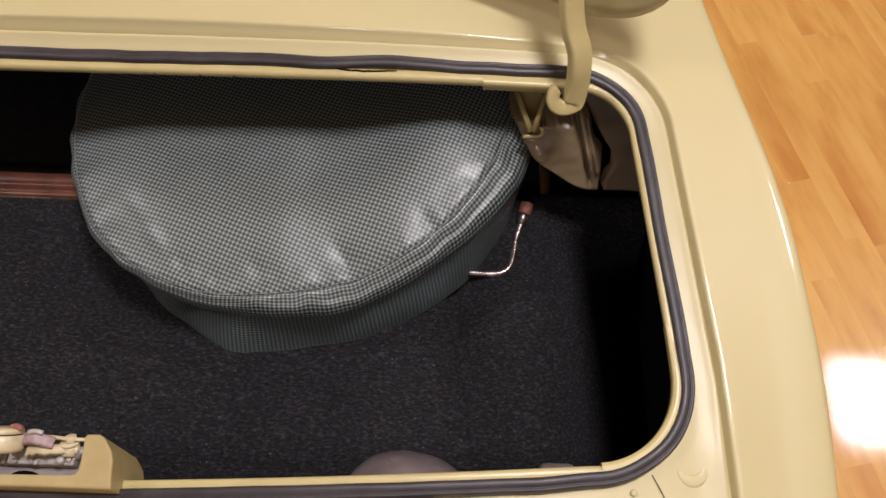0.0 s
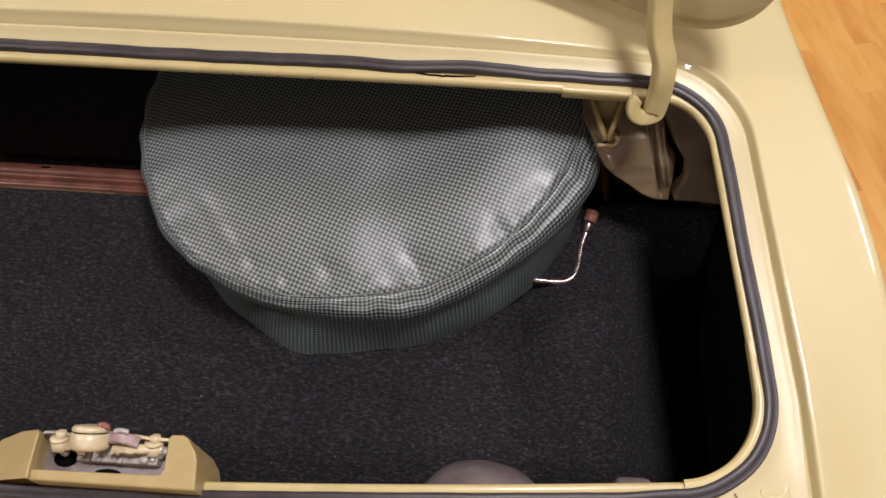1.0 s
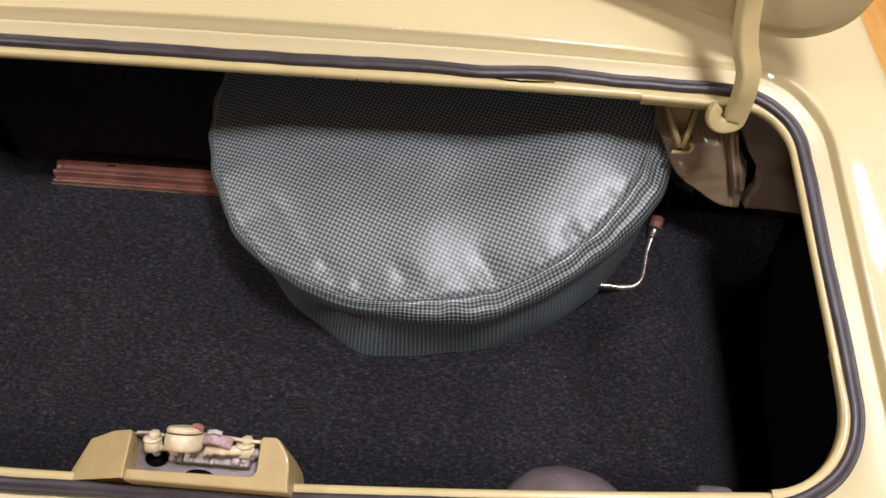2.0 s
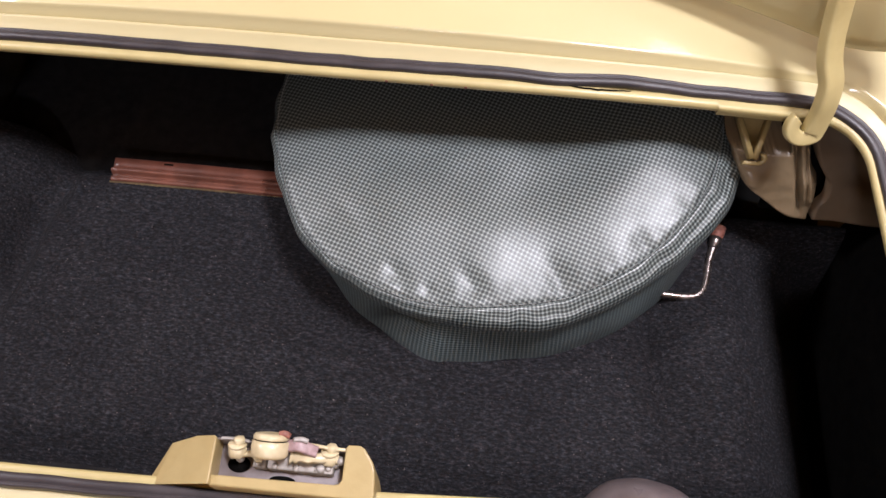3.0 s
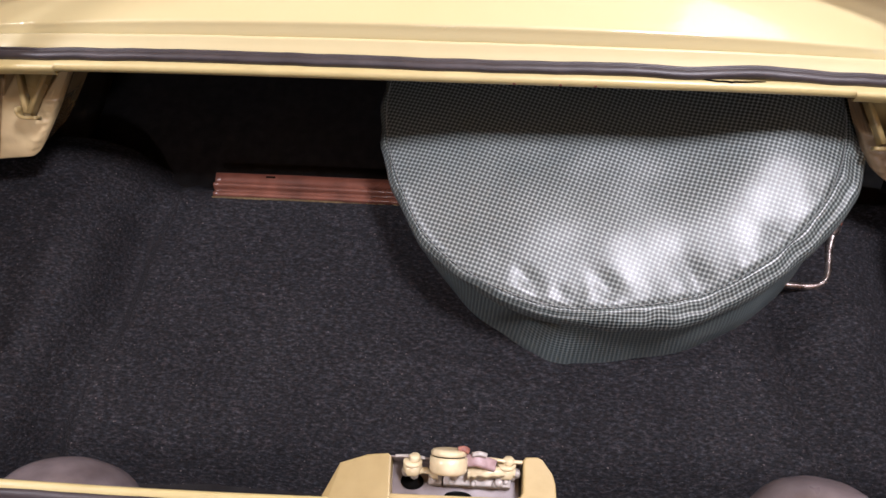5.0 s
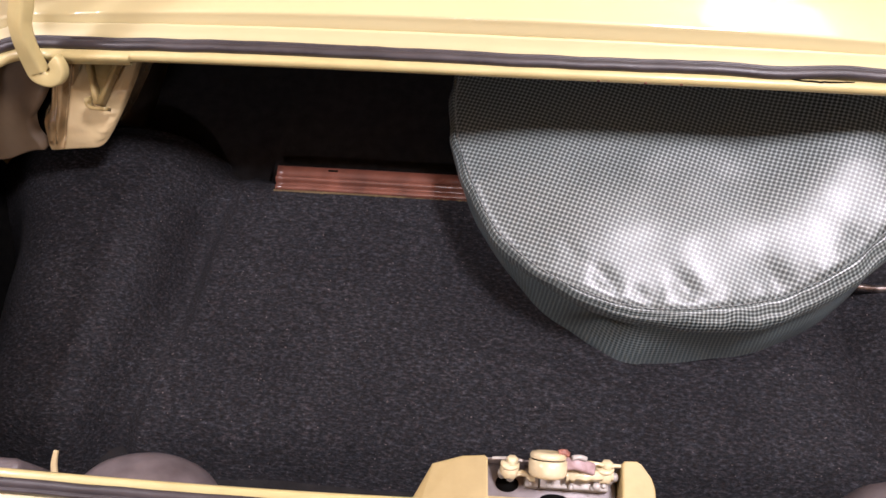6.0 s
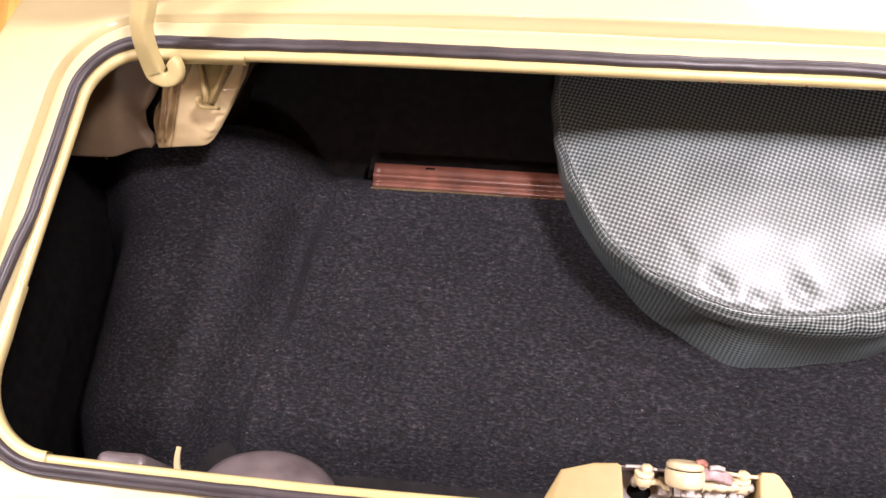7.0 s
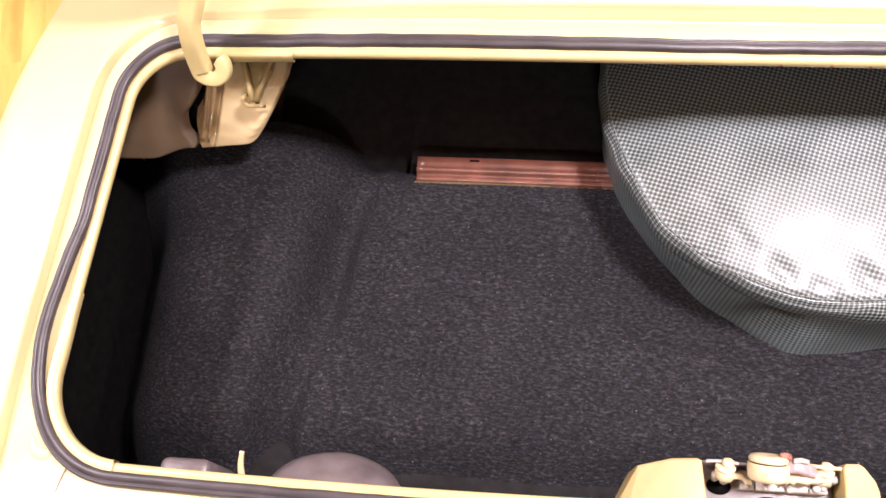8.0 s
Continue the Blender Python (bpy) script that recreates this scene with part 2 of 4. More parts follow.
def grid(bm, rows, closed=False, flip=False):
    """Faces between rows of points; closed joins each row's end to its start."""
    made = [[bm.verts.new(p) for p in row] for row in rows]
    n = len(rows[0])
    for a, b in zip(made, made[1:]):
        for i in range(n if closed else n - 1):
            j = (i + 1) % n
            f = (a[i], a[j], b[j], b[i])
            bm.faces.new(f[::-1] if flip else f)
    return made


def lathe(bm, profile, place, steps=28, turn=None, caps=True):
    """A turned shape round z: profile of (radius, height)."""
    rows = []
    for r, h in profile:
        ring = []
        for k in range(steps):
            a = 2 * math.pi * k / steps
            p = Vector((r * math.cos(a), r * math.sin(a), h))
            ring.append((turn @ p if turn is not None else p) + Vector(place))
        rows.append(ring)
    made = grid(bm, rows, closed=True)
    if caps:
        bm.faces.new(made[0][::-1])
        bm.faces.new(made[-1])
    return bm


def smooth_path(points, per=8):
    """A Catmull-Rom line through the points."""
    p = [Vector(q) for q in points]
    p = [2 * p[0] - p[1], *p, 2 * p[-1] - p[-2]]
    out = []
    for a, b, c, d in zip(p, p[1:], p[2:], p[3:]):
        for k in range(per):
            s = k / per
            out.append(0.5 * (2 * b + (c - a) * s + (2 * a - 5 * b + 4 * c - d) * s * s + (3 * b - a - 3 * c + d) * s**3))
    out.append(p[-2])
    return out


def sweep(bm, line, section, across=None, face=None, caps=True, taper=None, thin=None):
    """A bar along a line; section is a closed outline of (side, up) offsets. across: the section's side; face: the way a flat bar's broad face looks."""
    rows = []
    n = len(line)
    for i, p in enumerate(line):
        way = (line[min(i + 1, n - 1)] - line[max(i - 1, 0)]).normalized()
        side = Vector(across) if across is not None else way.cross(Vector((0, 0, 1) if face is None else face(i) if callable(face) else face))
        side = (side - way * side.dot(way)).normalized()
        up = side.cross(way)
        k = 1.0 if taper is None else taper(i)
        m = 1.0 if thin is None else thin(i)
        rows.append([p + side * u * k + up * v * m for u, v in section])
    made = grid(bm, rows, closed=True, flip=True)
    if caps:
        bm.faces.new(made[0])
        bm.faces.new(made[-1][::-1])
    return bm


def round_section(r, steps=12):
    return [(r * math.cos(2 * math.pi * k / steps), r * math.sin(2 * math.pi * k / steps)) for k in range(steps)]


def bar_section(w, h, r, steps=3):
    out = []
    for cx, cy, a0 in ((w / 2 - r, h / 2 - r, 0), (-w / 2 + r, h / 2 - r, 90), (-w / 2 + r, -h / 2 + r, 180), (w / 2 - r, -h / 2 + r, 270)):
        for k in range(steps + 1):
            a = radians(a0 + 90 * k / steps)
            out.append((cx + r * math.cos(a), cy + r * math.sin(a)))
    return out


def ease(v, a, b):
    s = min(max((v - a) / (b - a), 0.0), 1.0)
    return s * s * (3 - 2 * s)


def wob(x, y, z, scale, amount):
    return amount * noise.noise(Vector((x, y, z)) * scale)


# ---- showroom ----
def showroom():
    bm = bmesh.new()
    box(bm, (-7.2, -7.2, -0.2), (7.2, 7.2, -0.012))
    floor = tagged(part("floor", bm, SUBFLOOR, smooth=False), "glossy orange varnished wooden showroom floor", "floor", kind="structure")
    bm = bmesh.new()
    box(bm, (-7.2, -7.2, CEILING), (7.2, 7.2, CEILING + 0.2))
    tagged(part("ceiling", bm, CEIL_PAINT, smooth=False), "plain white painted showroom ceiling", "ceiling", kind="structure")
    for name, lo, hi in (("wall_north", (-7.2, 7.0, -0.012), (7.2, 7.2, CEILING)), ("wall_south", (-7.2, -7.2, -0.012), (7.2, -7.0, CEILING)),
                         ("wall_east", (7.0, -7.0, -0.012), (7.2, 7.0, CEILING)), ("wall_west", (-7.2, -7.0, -0.012), (-7.0, 7.0, CEILING))):
        bm = bmesh.new()
        box(bm, lo, hi)
        tagged(part(name, bm, WALL_PAINT, smooth=False), "plain white painted showroom wall", "wall", kind="structure")
    return floor


FLOOR = showroom()


def ceiling_light():
    top = tagged(empty("ceiling_light", (0, 0, CEILING)), "unseen white framed rectangular ceiling light with glowing diffuser", "ceiling light", "ceiling lights")
    bm = bmesh.new()
    for lo, hi in (((-0.27, -0.28, -0.07), (0.27, -0.25, 0)), ((-0.27, 0.25, -0.07), (0.27, 0.28, 0)), ((-0.27, -0.25, -0.07), (-0.24, 0.25, 0)), ((0.24, -0.25, -0.07), (0.27, 0.25, 0))):
        box(bm, [a + b for a, b in zip(lo, (0, 0, CEILING))], [a + b for a, b in zip(hi, (0, 0, CEILING))], 0.004)
    part("frame", bm, CEIL_PAINT, top)
    bm = bmesh.new()
    box(bm, (-0.24, -0.25, CEILING - 0.06), (0.24, 0.25, CEILING - 0.05))
    part("diffuser", bm, GLOW, top)
    return top


first_light = ceiling_light()
# every lamp gets this unseen fitting, the added fill lamps too
for lx, ly, power in LAMPS[1:]:
    copy_thing(first_light, pose(lx, ly, CEILING))
first_light.location = (LAMPS[0][0], LAMPS[0][1], CEILING)

# ---- the car's body round the boot opening ----
RISE, SILL = 0.137, 0.713  # the opening's plane: z = SILL + RISE * y


def plane(y, x=0.0):
    """The deck's height: it rises towards the front and falls off to both sides."""
    return SILL + RISE * y - 0.013 * (min(abs(x), 0.80) / 0.69) ** 4


def rear_edge(x):
    """The opening's rear edge, bowed and lying a little askew."""
    return -0.0300 + 0.0284 * x + 0.0495 * x * x


FRONT_EDGE = 0.447
SIDES = {1: (0.6825, 0.108, 0.064, 0.092), -1: (0.6930, 0.078, 0.064, 0.088)}  # half width at y = 0.22, its gain to the rear, corner radii


def side_x(y, sx):
    mid, gain = SIDES[sx][:2]
    return mid + gain * (0.22 - y)


def opening(step=0.012):
    """The boot opening's inner edge in plan: straight front, slanting sides, bowed rear, rounded corners. (x, y, outward x, outward y), clockwise from the front's middle."""
    def straight(p, q):
        n = max(2, int((q - p).length / step))
        return [p.lerp(q, k / n) for k in range(1, n + 1)]

    def fillet(p, c, q, r):
        u, v = (p - c).normalized(), (q - c).normalized()
        ang = u.angle(v)
        d = r / math.tan(ang / 2)
        centre = c + (u + v).normalized() * (r / math.sin(ang / 2))
        s, e = c + u * d - centre, c + v * d - centre
        sweepa = s.angle_signed(e)
        out = []
        for k in range(17):
            w = -sweepa * k / 16
            out.append(centre + Vector((s.x * math.cos(w) - s.y * math.sin(w), s.x * math.sin(w) + s.y * math.cos(w))))
        return out

    def half(sx):
        """One half, from the front's middle to the rear's, as if on the right."""
        wide, gain, ra, rb = SIDES[sx]
        far = side_x(0.0, sx)
        A = Vector((side_x(FRONT_EDGE, sx), FRONT_EDGE))
        y = rear_edge(sx * far)
        B = Vector((side_x(y, sx), y))
        rear = [Vector((B.x * (1 - k / 40), rear_edge(sx * B.x * (1 - k / 40)))) for k in range(41)]
        line = [Vector((0.0, FRONT_EDGE))]
        f1 = fillet(line[0], A, B, ra)
        f2 = fillet(A, B, rear[3], rb)
        line += straight(line[0], f1[0]) + f1[1:]
        line += straight(f1[-1], f2[0]) + f2[1:]
        return line + [p for p in rear if p.x < f2[-1].x - 0.004]

    ring = half(1) + [Vector((-p.x, p.y)) for p in half(-1)[-2:0:-1]]
    n = len(ring)
    out = []
    for i, p in enumerate(ring):
        d = (ring[(i + 1) % n] - ring[i - 1]).normalized()
        out.append((p.x, p.y, -d.y, d.x))
    return out


RING = opening()


def ring_rows(profile, shift=None):
    rows = []
    for d, h in profile:
        row = []
        for i, (x, y, nx, ny) in enumerate(RING):
            dd, hh = d, h
            if shift is not None:
                a, b = shift(x, y, d)
                dd, hh = d + a, h + b
            px, py = x + nx * dd, y + ny * dd
            row.append((px, py, plane(py, px) + hh))
        rows.append(row)
    return rows


car = tagged(empty("car", (0, 0.2, 0)), "butter yellow classic coupe with its boot lid open", "car")

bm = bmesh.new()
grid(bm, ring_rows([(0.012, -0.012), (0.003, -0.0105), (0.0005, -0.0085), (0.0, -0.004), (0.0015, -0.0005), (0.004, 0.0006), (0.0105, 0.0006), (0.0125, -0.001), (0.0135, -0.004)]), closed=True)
part("opening_lip", bm, PAINT_SHADED, car, "yellow folded sheet metal lip")
TAIL = -0.082


def wall_x(y, sx):
    """The deck's step behind the side corners: a straight line back to the tail."""
    return side_x(0.10, sx) + 0.0445 + 0.0085 * (0.10 - y) / 0.212


def crown(x):
    """The deck swells towards the car's middle."""
    return max(0.0, 1 - (x / 0.58) ** 2)


def gutter_reach(x, y, nx, ny):
    """How far out the gutter's floor goes: to the deck's step, which runs straight back past the rear corners, or to the tail."""
    if y > 0.10:
        return 0.045
    sx = 1 if x > 0 else -1
    t = 0.03
    while abs(x + nx * t) < wall_x(y + ny * t, sx) + 0.001 and y + ny * t > TAIL:
        t += 0.0003
    return t


bm = bmesh.new()
rows = [[] for _ in range(9)]
for x, y, nx, ny in RING:
    far = gutter_reach(x, y, nx, ny)
    front = max(ny, 0.0) ** 2
    for k, (s, h) in enumerate([(0.0, -0.004), (0.2, -0.0045), (0.4, -0.0035), (0.6, -0.002), (0.78, -0.0005), (0.88, 0.001), (0.93, 0.0012), (0.97, 0.0), (1.0, -0.001)]):
        d = 0.0135 + (far - 0.0135) * s
        px, py = x + nx * d, y + ny * d
        dimple = 0.004 * math.exp(-(((px - 0.716) / 0.012) ** 2 + ((py + 0.010) / 0.02) ** 2)) + 0.004 * math.exp(-(((px + 0.720) / 0.012) ** 2 + ((py + 0.030) / 0.02) ** 2))
        rows[k].append((px, py, plane(py, px) + h + front * 0.004 * s + 0.005 * crown(x) * front * s**3 - dimple + wob(px, py, 3, 30, 0.0006)))
grid(bm, rows, closed=True)
part("rain_gutter", bm, GUTTER_PAINT, car)


def seal_shift(x, y, d):
    slack = 0.012 * ease(-x, 0.6, 0.68) * ease(y, 0.02, 0.10) * (1 - ease(y, 0.13, 0.24))
    wave = 0.0016 * noise.noise(Vector((x * 7, y * 7, 3.0))) + 0.001 * noise.noise(Vector((x * 23, y * 23, 8.0)))
    slack += 0.0042 * math.exp(-(((x - 0.37) / 0.045) ** 2)) * (y > 0.3) - 0.0020 * math.exp(-(((x - 0.28) / 0.03) ** 2)) * (y > 0.3)
    return slack + wave - 0.0035 * ease(x, 0.56, 0.66), 0.5 * wave


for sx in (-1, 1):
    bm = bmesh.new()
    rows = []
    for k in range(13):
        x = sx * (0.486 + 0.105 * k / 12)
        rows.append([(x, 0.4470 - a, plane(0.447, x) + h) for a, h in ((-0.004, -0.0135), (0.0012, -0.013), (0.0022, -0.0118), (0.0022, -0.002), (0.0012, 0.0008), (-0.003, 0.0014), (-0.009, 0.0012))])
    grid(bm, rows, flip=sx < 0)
    part("lip_doubler", bm, PAINT_SHADED, car)
    corner = [p for p in RING if 0.612 < p[0] * sx and p[1] < 0.16]
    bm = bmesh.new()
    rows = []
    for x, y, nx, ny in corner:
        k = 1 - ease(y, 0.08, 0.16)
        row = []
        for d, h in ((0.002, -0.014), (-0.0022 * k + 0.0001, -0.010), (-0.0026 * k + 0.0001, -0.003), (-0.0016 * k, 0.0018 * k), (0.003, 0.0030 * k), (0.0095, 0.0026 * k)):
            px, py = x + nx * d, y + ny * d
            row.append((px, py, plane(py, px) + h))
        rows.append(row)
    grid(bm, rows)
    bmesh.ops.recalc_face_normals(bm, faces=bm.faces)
    part("corner_doubler", bm, PAINT_SHADED, car)
    # the rear corners do not lie alike: how far each is off from a middle place
    ox, oy = (0.011, 0.0115) if sx > 0 else (0.012, -0.0075)

    def at(x, y, h):
        return (sx * (x + ox), y + oy, plane(y + oy, x + ox) + h)

    bm = bmesh.new()
    sweep(bm, smooth_path([at(0.654, -0.0125, -0.0035), at(0.660, -0.024, -0.0032), at(0.667, -0.040, -0.0028), at(0.674, -0.075, -0.002)], 4), bar_section(0.0010, 0.0012, 0.0003, 1))
    part("panel_seam", bm, SEAM_SHADE_BROWN, car)
    bm = bmesh.new()
    lathe(bm, [(0.0036, -0.004), (0.0036, 0.0006), (0.0024, 0.0014)], at(0.634, -0.031, -0.002), 12)
    part("sill_screw", bm, PAINT, car)
    bm = bmesh.new()
    arc = smooth_path([at(x, y, -0.0067) for x, y in ((0.682, -0.006), (0.686, -0.0125), (0.6937, -0.0165), (0.703, -0.014), (0.7092, -0.007), (0.7095, 0.002))], 5)
    sweep(bm, arc, bar_section(0.0150, 0.006, 0.0029), face=(0, -0.137, 1), taper=lambda k: 0.25 + 0.65 * math.sin(math.pi * min(max(k / 25, 0.02), 0.98)))
    part("pressed_bead", bm, GUTTER_PAINT, car)

# small rusty plug holes in the front lip's face
for x in (0.0835, 0.139, 0.181):
    bm = bmesh.new()
    lathe(bm, [(0.0020, 0.0), (0.0020, 0.0010), (0.0012, 0.0014)], (x, FRONT_EDGE + 0.0006, plane(FRONT_EDGE, x) - 0.0058), 10, Matrix.Rotation(radians(90), 3, "X"))
    part("plug_hole", bm, RUST, car)
# where the seal has lifted, a near-black strip stands in for the dark gap
bm = bmesh.new()
torn = [Vector((0.300 + 0.080 * k / 16, FRONT_EDGE + 0.0096 - 0.0022 * math.sin(math.pi * k / 16) + wob(k * 0.7, 0, 5, 1.0, 0.0012), 0)) for k in range(17)]
for p in torn:
    p.z = plane(p.y, p.x) + 0.0016
sweep(bm, torn, bar_section(0.0022, 0.0016, 0.0005, 2), face=(0, -0.137, 1), taper=lambda k: 0.25 + 0.75 * math.sin(math.pi * k / 16))
part("seal_gap_shade", bm, SHADE_BLACK, car)

bm = bmesh.new()
SEAL = [(0.0098, 0.000), (0.0094, 0.003), (0.0098, 0.0058), (0.0112, 0.0074), (0.0140, 0.0080), (0.0170, 0.0078), (0.0186, 0.0070), (0.0194, 0.0058), (0.0201, 0.0068), (0.0216, 0.0076), (0.0232, 0.0070), (0.0240, 0.0045), (0.0242, -0.005)]
grid(bm, ring_rows(SEAL, seal_shift), closed=True)
part("weatherstrip", bm, RUBBER, car, "dark grey rubber weatherstrip, slightly wavy")


def edge_x(y, sx):
    more = 0.022 * (1 - ease(y, 0.35, 0.65)) if sx < 0 else 0.0095 + 0.016 * ease(y, -0.05, 0.4) + 0.014 * (1 - ease(y, 0.25, 0.55)) - 0.012 * (1 - ease(y, -0.12, 0.14))
    y = max(y, -0.15) + 0.07 * (sx < 0) * ease(y, 0.1, 0.5) * -1
    return more + (0.836 - 0.06 * y - 0.17 * y * y if y < 0.6 else 0.7388 - 0.05 * (y - 0.6))


FRONT, REAR = 0.98, -0.112


def step_line():
    """The foot of the deck's step: round the front and sides of the opening, then straight back to the tail. (x, y, outward x, outward y), left rear to right rear."""
    both = {}
    for sx in (1, -1):
        side = [(x + nx * 0.0445, y + ny * 0.0445, nx, ny) for x, y, nx, ny in RING if y > 0.10 and x * sx > -1e-6 and (sx > 0 or x < -1e-6)]
        if sx < 0:
            side = side[::-1]
        x0, y0, nx0, ny0 = side[-1]
        for k in range(1, 19):
            w = k / 18
            y = y0 + (REAR - y0) * w
            side.append((x0 + (sx * wall_x(y, sx) - x0) * min(1.0, 6 * w), y, nx0 + (sx - nx0) * w, ny0 * (1 - w)))
        both[sx] = side
    return both[-1][::-1] + both[1]


def reach(x, y, nx, ny):
    """How far out from the step the deck goes until it meets its outer edge."""
    t = 0.02
    while t < 0.9:
        px, py = x + nx * t, y + ny * t
        if py >= FRONT or abs(px) >= edge_x(py, nx) - 0.007 * (nx > 0) + 0.012 * (nx < 0):
            return t
        t += 0.0004
    return t


# two sections of the step, side and front: (out, up)
STEP_SIDE = [(0.0, -0.003), (0.0004, 0.0), (0.0010, 0.0045), (0.0016, 0.0085), (0.0022, 0.0116), (0.0030, 0.0134), (0.0044, 0.0145), (0.0066, 0.0149), (0.0110, 0.0150)]
STEP_FRONT = [(0.0, -0.003), (0.0004, 0.0010), (0.0014, 0.0022), (0.0032, 0.0038), (0.0050, 0.0054), (0.0066, 0.0071), (0.0078, 0.0083), (0.0096, 0.0089), (0.0130, 0.0090)]
bm = bmesh.new()
rows = [[] for _ in range(9 + 12 + 10)]
for x, y, nx, ny in step_line():
    front = max(ny, 0.0) ** 2
    for k, ((a, b), (c, d)) in enumerate(zip(STEP_SIDE, STEP_FRONT)):
        swell = crown(x) * front
        o, h = a + (c - a) * front * (1 + 0.5 * swell), (b + (d - b) * front) * (1 + 1.0 * swell) + 0.006 * swell
        px, py = x + nx * o, y + ny * o
        rows[k].append((px, py, plane(py, px) + h))
    far = reach(x, y, nx, ny)
    rise = 0.0150 - 0.0060 * front + 0.015 * crown(x) * front
    # beyond the right step the metal first falls away a little
    shed = 0.0032 * (1 - front) if nx > 0 else 0.0
    for k in range(12):
        s = (k + 1) / 12
        d = 0.013 + 0.006 * crown(x) * front + (far - 0.013 - 0.006 * crown(x) * front) * s
        px, py = x + nx * d, y + ny * d
        rows[9 + k].append((px, py, plane(py, px) + rise + 0.020 * far * math.sin(s * math.pi / 2) - 0.003 * s**6 - shed * (1 - math.exp(-s * far / 0.024) - 0.45 * s**3) + wob(px, py, 9, 6, 0.0012) * s))
    px, py = x + nx * far, y + ny * far
    base = plane(py, px) + rise - 0.003 + 0.020 * far - 0.55 * shed
    side = 0.0 if py > FRONT - 0.001 else math.copysign(1, px)
    for k, (o, h) in enumerate([(0.004, -0.002), (0.008, -0.007), (0.011, -0.016), (0.015, -0.040), (0.024, -0.10), (0.034, -0.18), (0.038, -0.27), (0.032, -0.36), (0.016, -0.46), (-0.004, -0.53)]):
        rows[21 + k].append((px + side * o, py, base + h))
grid(bm, rows)
part("body_shell", bm, PAINT, car)

# the tail under the sill
bm = bmesh.new()
rows = []
for o, h in [(0.0, -0.001), (0.008, -0.003), (0.016, -0.009), (0.022, -0.020), (0.025, -0.040), (0.028, -0.12), (0.030, -0.30), (0.022, -0.44)]:
    rows.append([(0.786 * (-1 + k / 20), TAIL - o + 0.004, plane(TAIL, 0.786 * (-1 + k / 20)) + h) for k in range(41)])
grid(bm, rows)
part("tail_panel", bm, PAINT, car)
for sx in (-1, 1):
    bm = bmesh.new()
    box(bm, (min(sx * 0.745, sx * 0.835), REAR + 0.001, 0.24), (max(sx * 0.745, sx * 0.835), REAR + 0.012, 0.690), 0.003)
    part("quarter_end", bm, PAINT, car)

# inner walls of the boot: a raised middle floor with a deep well on either side
bm = bmesh.new()
box(bm, (-0.60, -0.078, 0.33), (0.59, 0.432, 0.462))
box(bm, (-0.60, 0.432, 0.33), (-0.372, 0.90, 0.462))
box(bm, (-0.372, 0.432, 0.33), (0.59, 0.90, 0.487))
part("boot_floor", bm, FLOOR_PAINT, car, "black undercoated boot floor", smooth=False)
# wells and quarter walls are near-black to hold the shade at the sides
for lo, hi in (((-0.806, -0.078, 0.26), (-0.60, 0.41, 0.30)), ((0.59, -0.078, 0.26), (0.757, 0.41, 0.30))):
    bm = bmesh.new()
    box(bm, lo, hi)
    part("side_well", bm, SHADE_BLACK, car, smooth=False)
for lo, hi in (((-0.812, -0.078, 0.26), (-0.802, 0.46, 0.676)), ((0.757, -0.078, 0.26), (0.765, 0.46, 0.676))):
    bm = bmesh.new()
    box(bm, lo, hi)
    part("inner_quarter", bm, SHADE_BLACK, car, smooth=False)
bm = bmesh.new()
box(bm, (-0.68, 0.90, 0.33), (0.68, 0.912, 0.845))
part("seat_bulkhead", bm, FLOOR_PAINT, car, smooth=False)
# the tail's inner wall, near-black for the same shade
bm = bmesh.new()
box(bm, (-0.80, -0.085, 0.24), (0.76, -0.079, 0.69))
part("tail_inner", bm, SHADE_BLACK, car, smooth=False)
# unseen black sheet added under the deck to stop yellow bounce light
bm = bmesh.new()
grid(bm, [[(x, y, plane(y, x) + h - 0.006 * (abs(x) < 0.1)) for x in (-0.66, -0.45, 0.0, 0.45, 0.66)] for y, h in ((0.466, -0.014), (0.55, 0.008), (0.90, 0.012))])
part("bounce_blocker", bm, SHADE_BLACK, car, smooth=False)
for sx in (-1, 1):
    bm = bmesh.new()
    lathe(bm, [(0.16, -0.065), (0.24, -0.07), (0.262, -0.05), (0.27, 0.0), (0.262, 0.05), (0.24, 0.07), (0.16, 0.065)], (sx * 0.685, 0.67, 0.27), 40, Matrix.Rotation(radians(90), 3, "Y"))
    part("tyre", bm, TYRE, car)


